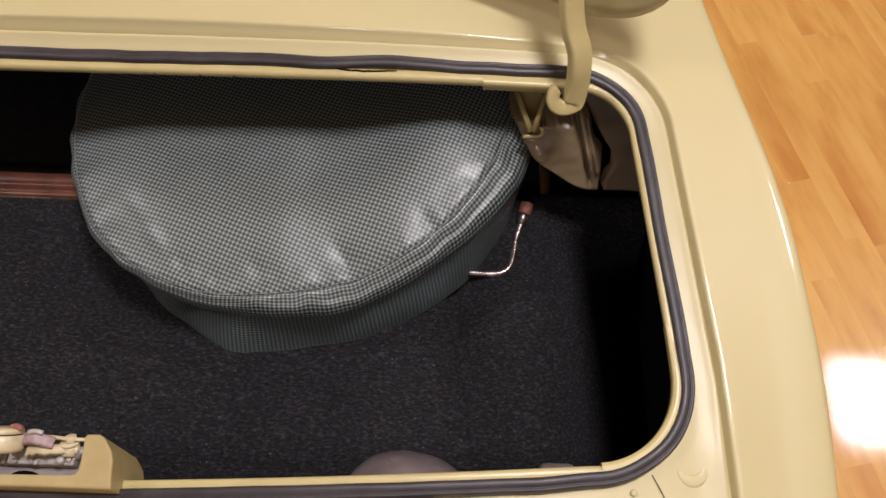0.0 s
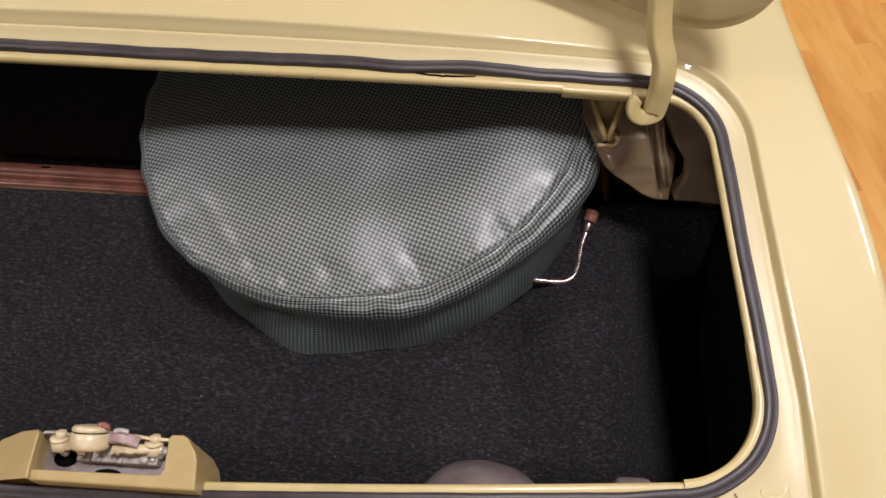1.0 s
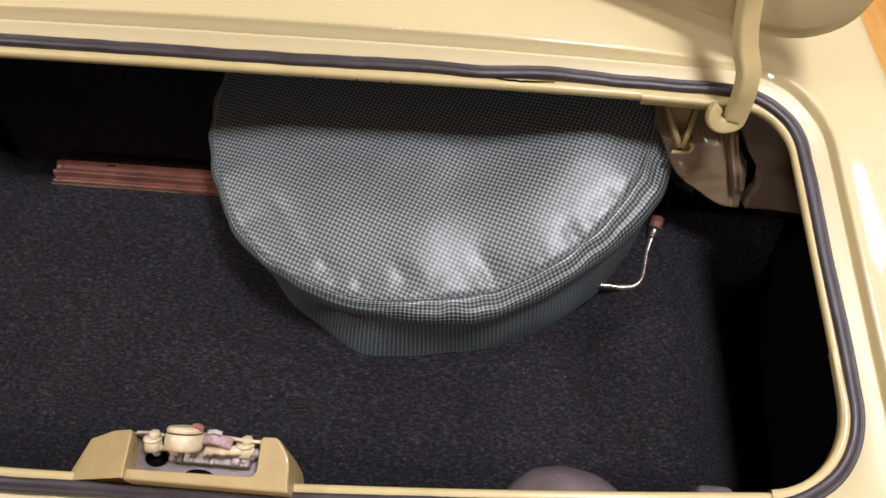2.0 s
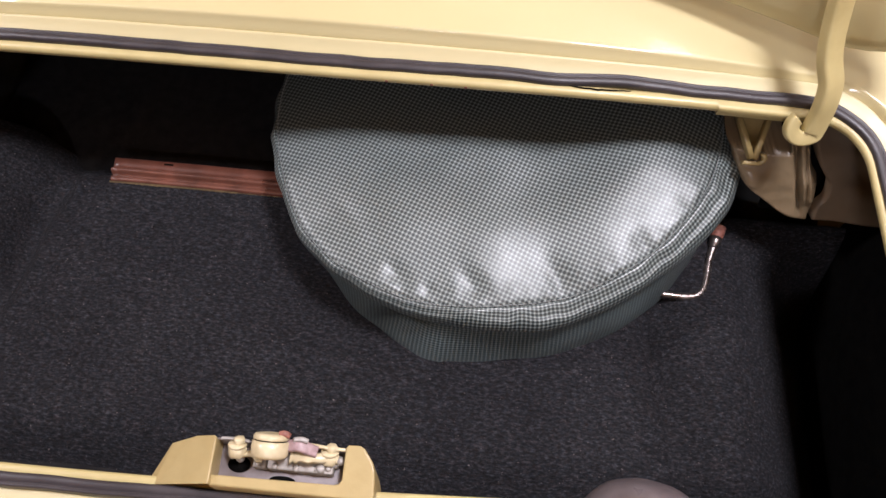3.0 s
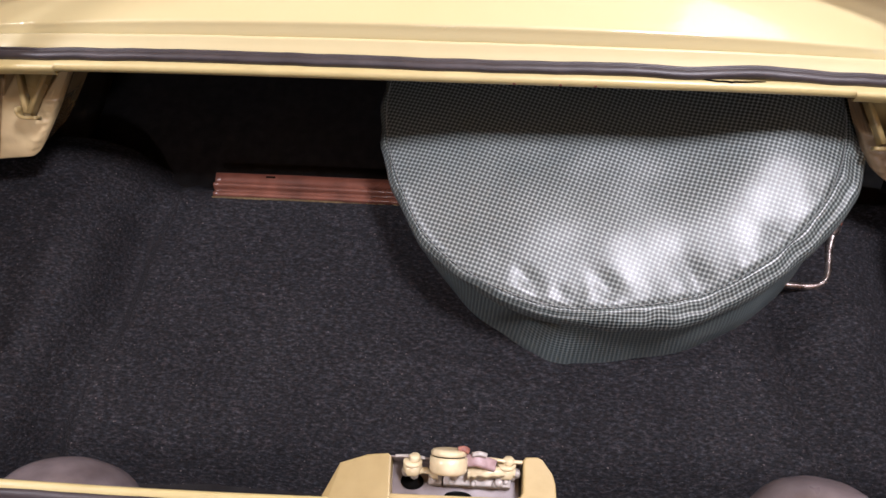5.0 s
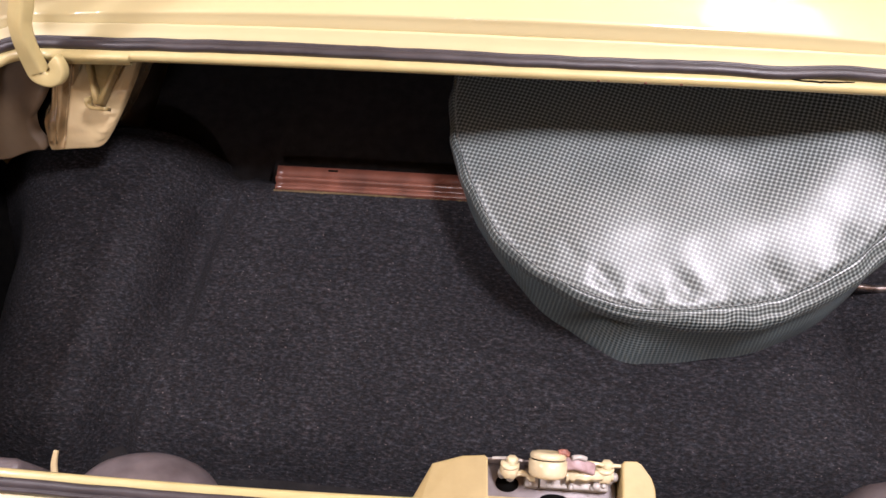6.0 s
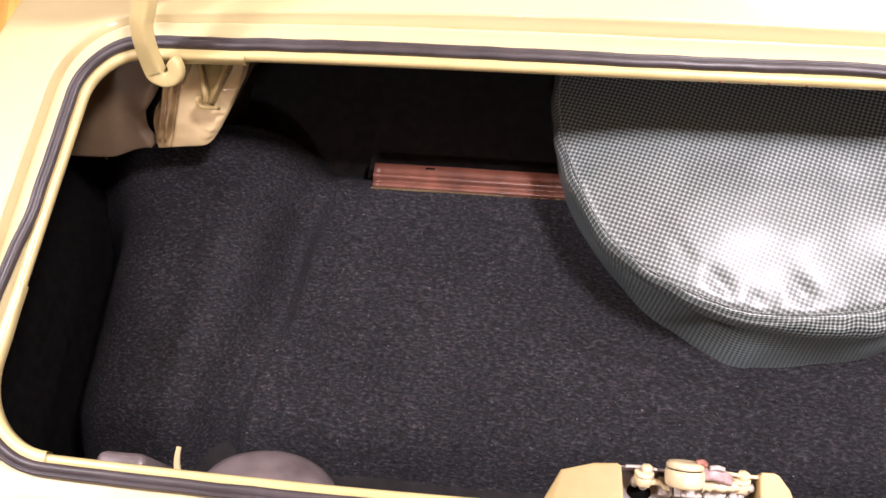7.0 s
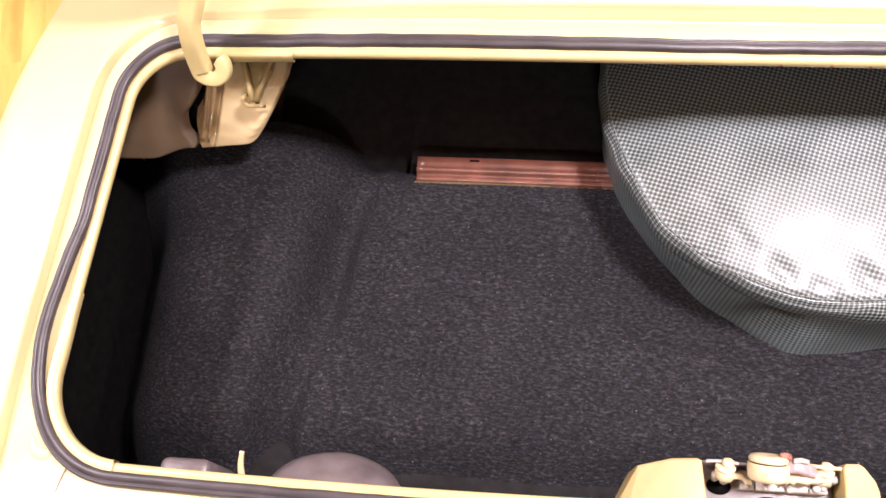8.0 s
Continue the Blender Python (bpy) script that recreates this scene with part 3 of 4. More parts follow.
def wheelhouse(sx, outer, gap):
    """The rear of a wheel arch, rising forward: a glossy plate with a gap over it, a groove and a rippled column; then a dark slot and a hollow outer panel."""
    off = 0.0 if sx < 0 else 0.010

    def face(x, q):
        return 0.331 + 0.13 * q + 0.06 * q**3 + wob(x, q, sx, 12, 0.002), 0.462 + 0.30 * q

    def edge(q):
        return (0.552 if sx < 0 else 0.560) - 0.195 * (q - 0.56)

    def foot(x):
        if sx > 0:
            return 0.60 - 0.12 * ease(x, 0.548, 0.640)
        return 0.521 - 0.018 * ease(x, 0.58, 0.66) - 0.046 * ease(x, 0.66, 0.72) + 0.05 * max(0.0, 1 - (x - 0.560) / 0.022) ** 2

    def slot(q):
        return 0.652 + 0.6 * off - 0.22 * max(q - 0.64, 0.0) + 0.0022 * math.sin(q * 34), 0.0006 + 0.0052 * ease(q, 0.535, 0.58) * (1 - ease(q, 0.66, 0.78))

    def climb(r, where):
        """The height along the face, from the bottom edge (r = 0) up, at a share of the width."""
        q = 0.5
        for _ in range(4):
            q = foot(where(q))
        return q + (1.0 - q) * max(r, 0.0)

    def under(r):
        return (0.0, 0.0) if r >= 0 else ((0.012, -0.002) if r > -0.015 else (0.07, -0.03))

    def plate(k, r):
        def where(q):
            mid, half = slot(q)
            return edge(q) + (mid - half - edge(q)) * max(k, 0.0)
        q = climb(r, where)
        x = where(q)
        x0, x1 = edge(q), slot(q)[0] - slot(q)[1]
        y, z = face(x, q)
        d = x - x0
        o = 0.018 * max(0.0, 1 - d / 0.012) ** 2 + 0.010 * max(0.0, 1 - d / 0.04) ** 2
        if k < 0:
            o += 0.05
        groove = x - 0.630 - off + 0.11 * (q - 0.515)
        o += 0.055 * ease(q, gap - 0.003, gap + 0.004) * (1 - ease(q, gap + 0.06, gap + 0.12)) * (1 - ease(groove, -0.012, -0.006))
        o += 0.012 * math.exp(-((groove / 0.0028) ** 2)) * ease(r, 0.0, 0.10)
        rise = ease(q, 0.525, 0.59) * ease(groove, 0.003, 0.007) * (1 - 0.7 * ease(groove, 0.016, 0.024))
        o -= rise * 0.008 * (1.0 + 0.12 * math.sin(q * 70) + 0.25 * math.sin(q * 31 + 1))
        o += 0.006 * ease(q, 0.53, 0.58) * math.exp(-(((groove - 0.011 - 0.02 * (q - 0.6)) / 0.002) ** 2))
        o += 0.018 * max(0.0, 1 - (x1 - x) / 0.004) ** 2
        o -= 0.004 * math.exp(-(((d - 0.020) / 0.010) ** 2) - ((q - 0.615) / 0.05) ** 2)
        o += wob(x, q, 2, 60, 0.0012) * math.exp(-(((d - 0.018) / 0.012) ** 2)) * ease(q, 0.53, 0.58)
        o += 0.004 * max(0.0, 1 - max(r, 0.0) / 0.03) ** 2
        o += wob(x, y, z, 60, 0.0014) * ease(q, 0.52, 0.58)
        a, b = under(r)
        return (sx * x, y + o + a, z + b)

    def panel(k, r):
        def where(q):
            mid, half = slot(q)
            return mid + half + (outer - mid - half) * k
        q = climb(r, where)
        x = where(q)
        mid, half = slot(q)
        y, z = face(x, q)
        o = -0.004 * ease(x, mid + 0.03, mid + 0.08) + 0.012 * max(0.0, 1 - (x - mid - half) / 0.004) ** 2
        o += 0.004 * max(0.0, 1 - max(r, 0.0) / 0.03) ** 2
        a, b = under(r)
        return (sx * x, y + o + a, z + b)

    bm = bmesh.new()
    grid(bm, [[plate(k / 120, j / 100) for j in range(-2, 101)] for k in range(-1, 121)], flip=sx > 0)
    # the right arch takes the tan with its shade painted in
    arch = part("wheelhouse", bm, TAN_PAINT if sx < 0 else SHADED_TAN, car, "glossy tan oversprayed rounded wheel arch" if sx < 0 else "oversprayed rounded wheel arch, tan darkened for its shade")
    # the rippled column beyond the groove is browner; the top is browned for its shade
    arch.data.materials.append(COLUMN_AND_SHADE)
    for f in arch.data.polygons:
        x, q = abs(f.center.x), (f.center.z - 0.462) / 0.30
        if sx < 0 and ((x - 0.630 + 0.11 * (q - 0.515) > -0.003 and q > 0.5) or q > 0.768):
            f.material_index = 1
    bm = bmesh.new()
    grid(bm, [[panel(k / 24, j / 100) for j in range(-2, 101)] for k in range(25)], flip=sx > 0)
    part("arch_panel", bm, SEAM_SHADE_BROWN, arch, "matt brown outer panel of the arch, darkened for its shade")
    # near-black sheet added behind the slot, in place of its shade
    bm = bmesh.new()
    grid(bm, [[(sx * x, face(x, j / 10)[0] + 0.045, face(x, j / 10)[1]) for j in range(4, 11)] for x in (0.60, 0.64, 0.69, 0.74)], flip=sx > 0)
    part("slot_shade_sheet", bm, SHADE_BLACK, arch)
    return arch


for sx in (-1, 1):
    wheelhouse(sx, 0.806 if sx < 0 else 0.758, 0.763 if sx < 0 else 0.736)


def hinge(sx):
    """A gooseneck lid hinge: a flat bar that hooks under the deck with a rolled end, and the forked stay beside it."""
    bm = bmesh.new()
    up = Vector((0, 0.54, 0.84))
    cx = 0.578
    curl = 0.0172 if sx < 0 else 0.0150
    centre = Vector((sx * (cx + 0.0190 - curl), 0.4295, 0.7720))
    hook = []
    for w in range(-26, -230, -2):
        r = curl * (1 - (0.40 if sx < 0 else 0.28) * ease(-w, 60, 235))
        hook.append(centre + Vector((sx * r * math.cos(radians(w)), 0, 0)) + up * (r * 1.05 * math.sin(radians(w))))
    line = smooth_path([(sx * (cx + x), y, z) for x, y, z in ((-0.008, 0.552, 1.194), (-0.008, 0.530, 1.044), (-0.006, 0.508, 0.944), (0.0, 0.482, 0.878), (0.0055, 0.466, 0.851), (0.010, 0.4585, 0.839), (0.0165, 0.4495, 0.826), (0.0185, 0.4400, 0.808), (0.0192, 0.4340, 0.789))] + hook[:1], 5) + hook[1:]
    for _ in range(6):
        line[1:-1] = [(a + 2 * b + c) / 4 for a, b, c in zip(line, line[1:], line[2:])]
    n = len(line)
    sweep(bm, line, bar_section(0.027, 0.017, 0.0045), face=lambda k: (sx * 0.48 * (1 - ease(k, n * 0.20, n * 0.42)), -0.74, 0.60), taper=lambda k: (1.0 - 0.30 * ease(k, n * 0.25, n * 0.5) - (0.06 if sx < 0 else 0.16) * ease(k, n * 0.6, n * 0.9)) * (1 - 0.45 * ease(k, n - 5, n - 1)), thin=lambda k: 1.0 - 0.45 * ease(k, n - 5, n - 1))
    arm = part("hinge_arm", bm, PAINT_SHADED, car, "yellow painted gooseneck hinge arm")
    foot = Vector((sx * 0.554, 0.430, 0.688))
    bm = bmesh.new()
    left, right = Vector((sx * 0.525, 0.500, 0.722)), Vector((sx * 0.576, 0.500, 0.722))
    for end in (left, right):
        sweep(bm, [end, end.lerp(foot, 0.5), foot + (end - foot) * 0.06], bar_section(0.007, 0.014, 0.002), face=(0, -0.5, 0.85))
    web = [bm.verts.new(p + Vector((0, 0.003, -0.003))) for p in (left, right, foot)]
    bm.faces.new(web if sx > 0 else web[::-1])
    low = [bm.verts.new(p - Vector((0, -0.004, 0.012))) for p in (left, right, foot)]
    bm.faces.new(low[::-1] if sx > 0 else low)
    for a in range(3):
        bm.faces.new((web[a], web[(a + 1) % 3], low[(a + 1) % 3], low[a]))
    stay = part("hinge_stay", bm, STAY_SHADED, car)
    bm = bmesh.new()
    curl = [foot + Vector((sx * (-0.012 + 0.0035 * k), 0.0, -0.002)) for k in range(6)] + [foot + Vector((sx * (0.0055 + 0.008 * math.sin(w)), 0.0, -0.002)) + Vector((0, 0.54, 0.84)) * (0.008 - 0.008 * math.cos(w)) for w in (0.6, 1.2, 1.8, 2.4)]
    sweep(bm, curl, bar_section(0.014, 0.005, 0.0015), across=(0, -0.55, 0.83))
    part("stay_foot", bm, STAY_SHADED, stay)
    return arm


for sx in (-1, 1):
    hinge(sx)


def boot_lid():
    """The lid stands open: its front edge just over the deck, its skin going up and back."""
    bm = bmesh.new()
    rows = []
    tilt = radians(78)
    n = 60
    prof = [(0.0, 0.0), (-0.004, 0.012), (0.002, 0.022), (0.02, 0.026), (0.06, 0.026), (0.30, 0.024), (0.52, 0.022), (0.54, 0.012), (0.535, -0.004), (0.50, -0.010), (0.30, -0.012), (0.06, -0.010), (0.02, -0.008)]
    for i in range(n + 1):
        u = -1 + 2 * i / n
        x = 0.694 * math.sin(u * math.pi / 2)
        e = max(0.0, (abs(x) - 0.594) / 0.10)
        corner = 0.10 * (1 - math.sqrt(max(0.0, 1 - min(e, 1) ** 2)))
        y0 = 0.633 - 0.157 * (x / 0.65) ** 2
        z0 = 0.846 - 0.018 * (x / 0.65) ** 2
        row = []
        for a, b in prof:
            a = corner + a * (1 - corner / 0.54)
            row.append((x, y0 + a * math.cos(tilt) - b * math.sin(tilt) + 0.02, z0 + a * math.sin(tilt) + b * math.cos(tilt)))
        rows.append(row)
    made = grid(bm, rows, closed=True, flip=True)
    bm.faces.new(made[0])
    bm.faces.new(made[-1][::-1])
    return part("boot_lid", bm, PAINT, car, "open butter yellow boot lid")


boot_lid()


def prism(bm, pts, z0, z1):
    """A slab over a plan outline; z1 may depend on y."""
    top = [bm.verts.new((x, y, z1(y))) for x, y in pts]
    low = [bm.verts.new((x, y, z0)) for x, y in pts]
    bm.faces.new(top)
    for i in range(len(pts)):
        j = (i + 1) % len(pts)
        bm.faces.new((top[j], top[i], low[i], low[j]))


def latch():
    """The lock on the rear sill: a pressed yellow platform that ramps up to a recess, and the catch in it."""
    def put(name, bm, material, parent, label="", smooth=True):
        for v in bm.verts:
            v.co = v.co * 0.96 + Vector((0.0037, -0.0062, 0.0596))
        return part(name, bm, material, parent, label, smooth)

    def top(y):
        return 0.7135 + 0.16 * y

    def ramp_z(x):
        return 0.7346 + 0.6 * x

    bm = bmesh.new()
    right = [(-0.032, -0.036), (-0.032, -0.0255), (0.094, -0.0235), (0.099, -0.022), (0.1015, -0.018), (0.1015, 0.013), (0.104, 0.016), (0.116, 0.0165), (0.121, 0.014), (0.131, 0.001), (0.134, -0.008), (0.1365, -0.036)]
    prism(bm, right[::-1], 0.62, top)
    # the ramp, with its bent outer facet
    ridge = [(-0.100, -0.036), (-0.058, 0.0138), (-0.036, 0.0134), (-0.0325, 0.0105), (-0.031, -0.020), (-0.030, -0.036)]
    up = [bm.verts.new((x, y, ramp_z(x))) for x, y in ridge]
    low = [bm.verts.new((x, y, 0.62)) for x, y in ridge]
    tip = [bm.verts.new((-0.113, -0.036, 0.662)), bm.verts.new((-0.0893, 0.0075, 0.680))]
    sole = [bm.verts.new((-0.113, -0.036, 0.62)), bm.verts.new((-0.0893, 0.0075, 0.62))]
    bm.faces.new(up[::-1])
    bm.faces.new((up[0], up[1], tip[1], tip[0]))
    bm.faces.new((tip[0], tip[1], sole[1], sole[0]))
    bm.faces.new((tip[1], up[1], low[1], sole[1]))
    for i in range(1, 5):
        bm.faces.new((up[i], up[i + 1], low[i + 1], low[i]))
    bmesh.ops.recalc_face_normals(bm, faces=bm.faces)
    edges = [e for e in bm.edges if len(e.link_faces) == 2 and e.calc_face_angle(0) > 0.25 and all(v.co.z > 0.655 for v in e.verts)]
    bmesh.ops.bevel(bm, geom=edges, offset=0.0022, segments=3, affect="EDGES", profile=0.5)
    put("latch_platform", bm, LATCH_SHADED, car, "yellow pressed latch platform", False)
    bm = bmesh.new()
    box(bm, (-0.036, -0.026, 0.662), (0.1005, 0.013, 0.686), 0.003)
    plate = put("latch_plate", bm, GREY_STEEL, car, "mauve grey steel plate in the latch recess")
    # black discs laid on the plate stand in for the dark of two holes
    for x, y, rx, ry in ((-0.011, -0.009, 0.012, 0.0085), (0.037, -0.0215, 0.014, 0.005)):
        bm = bmesh.new()
        lathe(bm, [(1.0, 0.0), (1.0, 0.0012)], (0, 0, 0), 24)
        for v in bm.verts:
            v.co = Vector((x + rx * v.co.x, y + ry * v.co.y, 0.6862 + v.co.z))
        put("lock_hole", bm, SHADE_BLACK, plate)
    bm = bmesh.new()
    box(bm, (-0.034, 0.0105, 0.662), (0.1015, 0.0125, 0.706), 0.0006)
    put("recess_wall", bm, GREY_STEEL, plate)
    # zinc plates of the catch, with a seam between them
    bm = bmesh.new()
    box(bm, (0.0215, -0.0125, 0.686), (0.090, 0.004, 0.7005), 0.0015)
    box(bm, (0.006, -0.0125, 0.686), (0.0200, 0.006, 0.7000), 0.0015)
    for x, y in ((0.030, -0.010), (0.052, -0.0105), (0.074, -0.010), (0.085, -0.007), (0.012, -0.009)):
        lathe(bm, [(0.0030, 0.0), (0.0032, 0.002), (0.002, 0.0032)], (x, y, 0.7003), 10)
    catch = put("catch_plate", bm, ZINC, car, "dull zinc catch plate with rivets")
    axis = Matrix.Rotation(radians(-70), 3, "X")
    at = (0.0266, 0.0040, 0.7245)
    bm = bmesh.new()
    lathe(bm, [(0.012, -0.0108), (0.0165, -0.0096), (0.0184, -0.0070), (0.0190, -0.001), (0.0187, 0.0060), (0.0178, 0.0066)], at, 36, axis)
    put("catch_drum", bm, BRASS, catch, "cream yellow drum of the catch")
    # near-black ring in place of the dark between drum and cap
    bm = bmesh.new()
    lathe(bm, [(0.0162, 0.0060), (0.0164, 0.0080)], at, 32, axis)
    put("drum_gap", bm, SHADE_BLACK, catch)
    bm = bmesh.new()
    lathe(bm, [(0.0168, 0.0078), (0.0178, 0.0084), (0.0179, 0.0112), (0.0162, 0.0134), (0.010, 0.0142), (0.004, 0.0140)], at, 36, axis)
    put("drum_cap", bm, BRASS, catch)
    bm = bmesh.new()
    sweep(bm, smooth_path([(0.036, 0.0155, 0.7345), (0.0415, 0.0165, 0.7350), (0.0455, 0.0150, 0.7320)], 4), bar_section(0.006, 0.005, 0.0015), across=(0, 1, 0))
    put("catch_spur", bm, RUST, catch, "small rusty red spur")
    turn = Matrix.Rotation(radians(-46), 3, "X")
    for x, y, z in ((-0.0100, 0.0050, 0.7120), (0.0850, 0.0075, 0.7080)):
        bm = bmesh.new()
        lathe(bm, [(0.0088, -0.0110), (0.0098, -0.0095), (0.0098, -0.0022), (0.0086, -0.0012)], (x, y, z), 6, turn)
        lathe(bm, [(0.0088, -0.0006), (0.0096, 0.0002), (0.0096, 0.0022), (0.0086, 0.0030)], (x, y, z), 24, turn)
        lathe(bm, [(0.0056, 0.0030), (0.0060, 0.0040), (0.0060, 0.0082), (0.0050, 0.0092)], (x + 0.002, y, z), 6, turn)
        put("latch_bolt", bm, BRASS, catch)
    rag = random.Random(3)
    for x, y, z in ((-0.017, -0.001, 0.7005), (-0.0085, -0.004, 0.6990), (0.0905, -0.001, 0.6990), (0.0955, 0.002, 0.7010), (0.0775, -0.0085, 0.7030)):
        bm = bmesh.new()
        lathe(bm, [(0.0036, -0.006), (0.0046, -0.003), (0.0046, 0.002), (0.0034, 0.0040)], (x, y, z), 8, Matrix.Rotation(radians(-30 + 40 * rag.random()), 3, "X"))
        put("stud", bm, ZINC, catch)

    def ragged(points, wide, thick):
        """A torn-edged strip of sheet along a line."""
        bm = bmesh.new()
        line = smooth_path(points, 3)
        rows = []
        for i, p in enumerate(line):
            a = wide * (0.75 + 0.5 * rag.random())
            b = wide * (0.75 + 0.5 * rag.random())
            rows.append([p + Vector((0, -a, 0.002 * (rag.random() - 0.5))), p + Vector((0, -a * 0.6, thick)), p + Vector((0, b * 0.6, thick)), p + Vector((0, b, 0.002 * (rag.random() - 0.5)))])
        grid(bm, rows, closed=True)
        bmesh.ops.recalc_face_normals(bm, faces=bm.faces)
        return bm

    put("catch_tongue", ragged([(-0.004, -0.003, 0.7055), (0.004, -0.001, 0.7075), (0.010, -0.005, 0.7050), (0.016, -0.006, 0.7030)], 0.0032, 0.0022), BRASS, catch)
    put("catch_tongue", ragged([(0.002, 0.0095, 0.7150), (-0.012, 0.0110, 0.7140), (-0.028, 0.0108, 0.7120)], 0.0018, 0.0014), ZINC, catch)
    put("catch_lever", ragged([(0.046, -0.002, 0.7105), (0.056, -0.001, 0.7120), (0.070, 0.000, 0.7115), (0.084, 0.002, 0.7080), (0.094, 0.003, 0.7040)], 0.0058, 0.0040), BRASS, catch, "torn edged cream lever")
    put("catch_tongue", ragged([(0.062, 0.0125, 0.7150), (0.074, 0.0115, 0.7160), (0.086, 0.0105, 0.7140), (0.101, 0.0115, 0.7110)], 0.0022, 0.0016), BRASS, catch)
    bm = bmesh.new()
    sweep(bm, smooth_path([(0.044, 0.0075, 0.7215), (0.054, 0.0085, 0.7235), (0.063, 0.0070, 0.7205), (0.072, 0.0055, 0.7150)], 6), bar_section(0.0120, 0.008, 0.002), across=(0, 1, 0))
    pawl = put("catch_pawl", bm, MAUVE, catch, "mauve pink pawl")
    bm = bmesh.new()
    sweep(bm, smooth_path([(0.050, 0.0130, 0.7270), (0.057, 0.0140, 0.7285), (0.064, 0.0130, 0.7260)], 5), bar_section(0.005, 0.005, 0.0015), across=(0, 1, 0))
    put("pawl_ridge", bm, ZINC, pawl)


latch()

for x, end, z, r, deep in ((-0.403, 0.010, 0.598, 0.082, 0.058), (0.413, 0.027, 0.640, 0.068, 0.048)):
    bm = bmesh.new()
    round_end = [(r * math.cos(radians(w)), deep * (math.sin(radians(w)) - 1)) for w in range(0, 90, 8)]
    lathe(bm, [(r, -0.105)] + round_end + [(r * 0.06, -0.0003)], (x, end, z), 44, Matrix.Rotation(radians(-90), 3, "X"))
    for v in bm.verts:
        v.co += Vector((0, 1, 0.4)) * (wob(*v.co, 22, 0.0022) + wob(*v.co, 70, 0.0007))
    part("lamp_housing", bm, DOME, car, "mauve grey rounded lamp housing")
for x0, x1, y, z in ((-0.600, -0.542, -0.011, 0.640), (0.556, 0.598, 0.021, 0.648)):
    bm = bmesh.new()
    box(bm, (x0, y - 0.04, 0.54), (x1, y, z), 0.009, seg=3)
    part("side_bracket", bm, DOME, car)
bm = bmesh.new()
sweep(bm, smooth_path([(-0.509, -0.060, 0.60), (-0.508, -0.035, 0.614), (-0.511, -0.014, 0.624), (-0.510, 0.001, 0.630)], 5), bar_section(0.010, 0.004, 0.001), across=(1, 0, 0), taper=lambda k: 1.0 - 0.035 * k)
part("tail_tab", bm, TAN_PAINT, car)

# ---- the boot's floor and what lies in it ----
def carpet_height(x, y):
    left = x < 0
    side = ease(abs(x), 0.45, 0.58)
    z = 0.5 + side * ((0.016 + 0.09 * max(y, 0.0)) if left else (0.004 + 0.04 * max(y, 0.0)))
    # a fold along the floor's edge: a steep inner wall, a slow outer slope, and a swell beyond it
    at = abs(x) - 0.512 + 0.19 * y + wob(y, 0, 7, 7, 0.024)
    fold = ease(at, -0.030, 0.006) * (1 - ease(at, 0.010, 0.060))
    z -= fold * (0.034 if left else 0.014) * (0.75 + 0.25 * math.sin(y * 23 + 1.0))
    z += (0.010 if left else 0.003) * math.exp(-(((at - 0.085) / 0.035) ** 2))
    z -= 0.006 * math.exp(-(((at + 0.040) / 0.018) ** 2)) * ease(y, 0.05, 0.2)
    # the pile rolls down into the side wells; the slope stands in for soft shade
    over = max(0.0, -x - 0.610)
    roll = 0.15 - math.sqrt(0.0225 - min(over, 0.13) ** 2) + 1.73 * max(0.0, over - 0.13)
    z -= roll * (1 - 0.6 * ease(y, 0.30, 0.46)) if left else 4.5 * max(0.0, x - 0.545) ** 2 * (1 - ease(y, 0.36, 0.45))
    # a dip at the sill, shaped to darken the pile as the shade does
    z -= 0.06 * ease(-y, -0.075, 0.04)
    # a crease that runs back from under the wheel cover
    z -= 0.007 * math.exp(-(((x - 0.462 - 0.16 * (0.28 - y) - wob(y, 2, 9, 14, 0.006)) / 0.008) ** 2)) * ease(y, 0.08, 0.18) * (1 - ease(y, 0.30, 0.36))
    # its front end turns down before the rail, and further forward beside it
    end = carpet_end(x)
    z -= 0.030 * ease(y, end - 0.030 - 0.055 * (1 - ease(x, -0.52, -0.37)), end) ** 2
    z += wob(x, y, 0.0, 9.0, 0.004) + wob(x, y, 5.0, 35.0, 0.0012)
    return z


def carpet_end(x):
    return 0.462 + 0.050 * (1 - ease(x, -0.52, -0.37)) - 0.015 * ease(x, 0.40, 0.46) + 0.02 * ease(x, 0.5, 0.6)


def carpet():
    bm = bmesh.new()
    nx, ny = 340, 120
    rows = []
    for i in range(nx + 1):
        x = -0.800 + 1.555 * i / nx
        end = carpet_end(x)
        row = []
        for j in range(ny + 1):
            y = -0.077 + (end + 0.077) * j / ny
            z = carpet_height(x, y)
            if j == ny:
                z = min(z, 0.470)
            row.append((x, y, z))
        rows.append(row)
    grid(bm, rows, flip=True)
    return tagged(part("boot_carpet", bm, CARPET), "black loop pile carpet covering the boot floor", "carpet")


carpet()


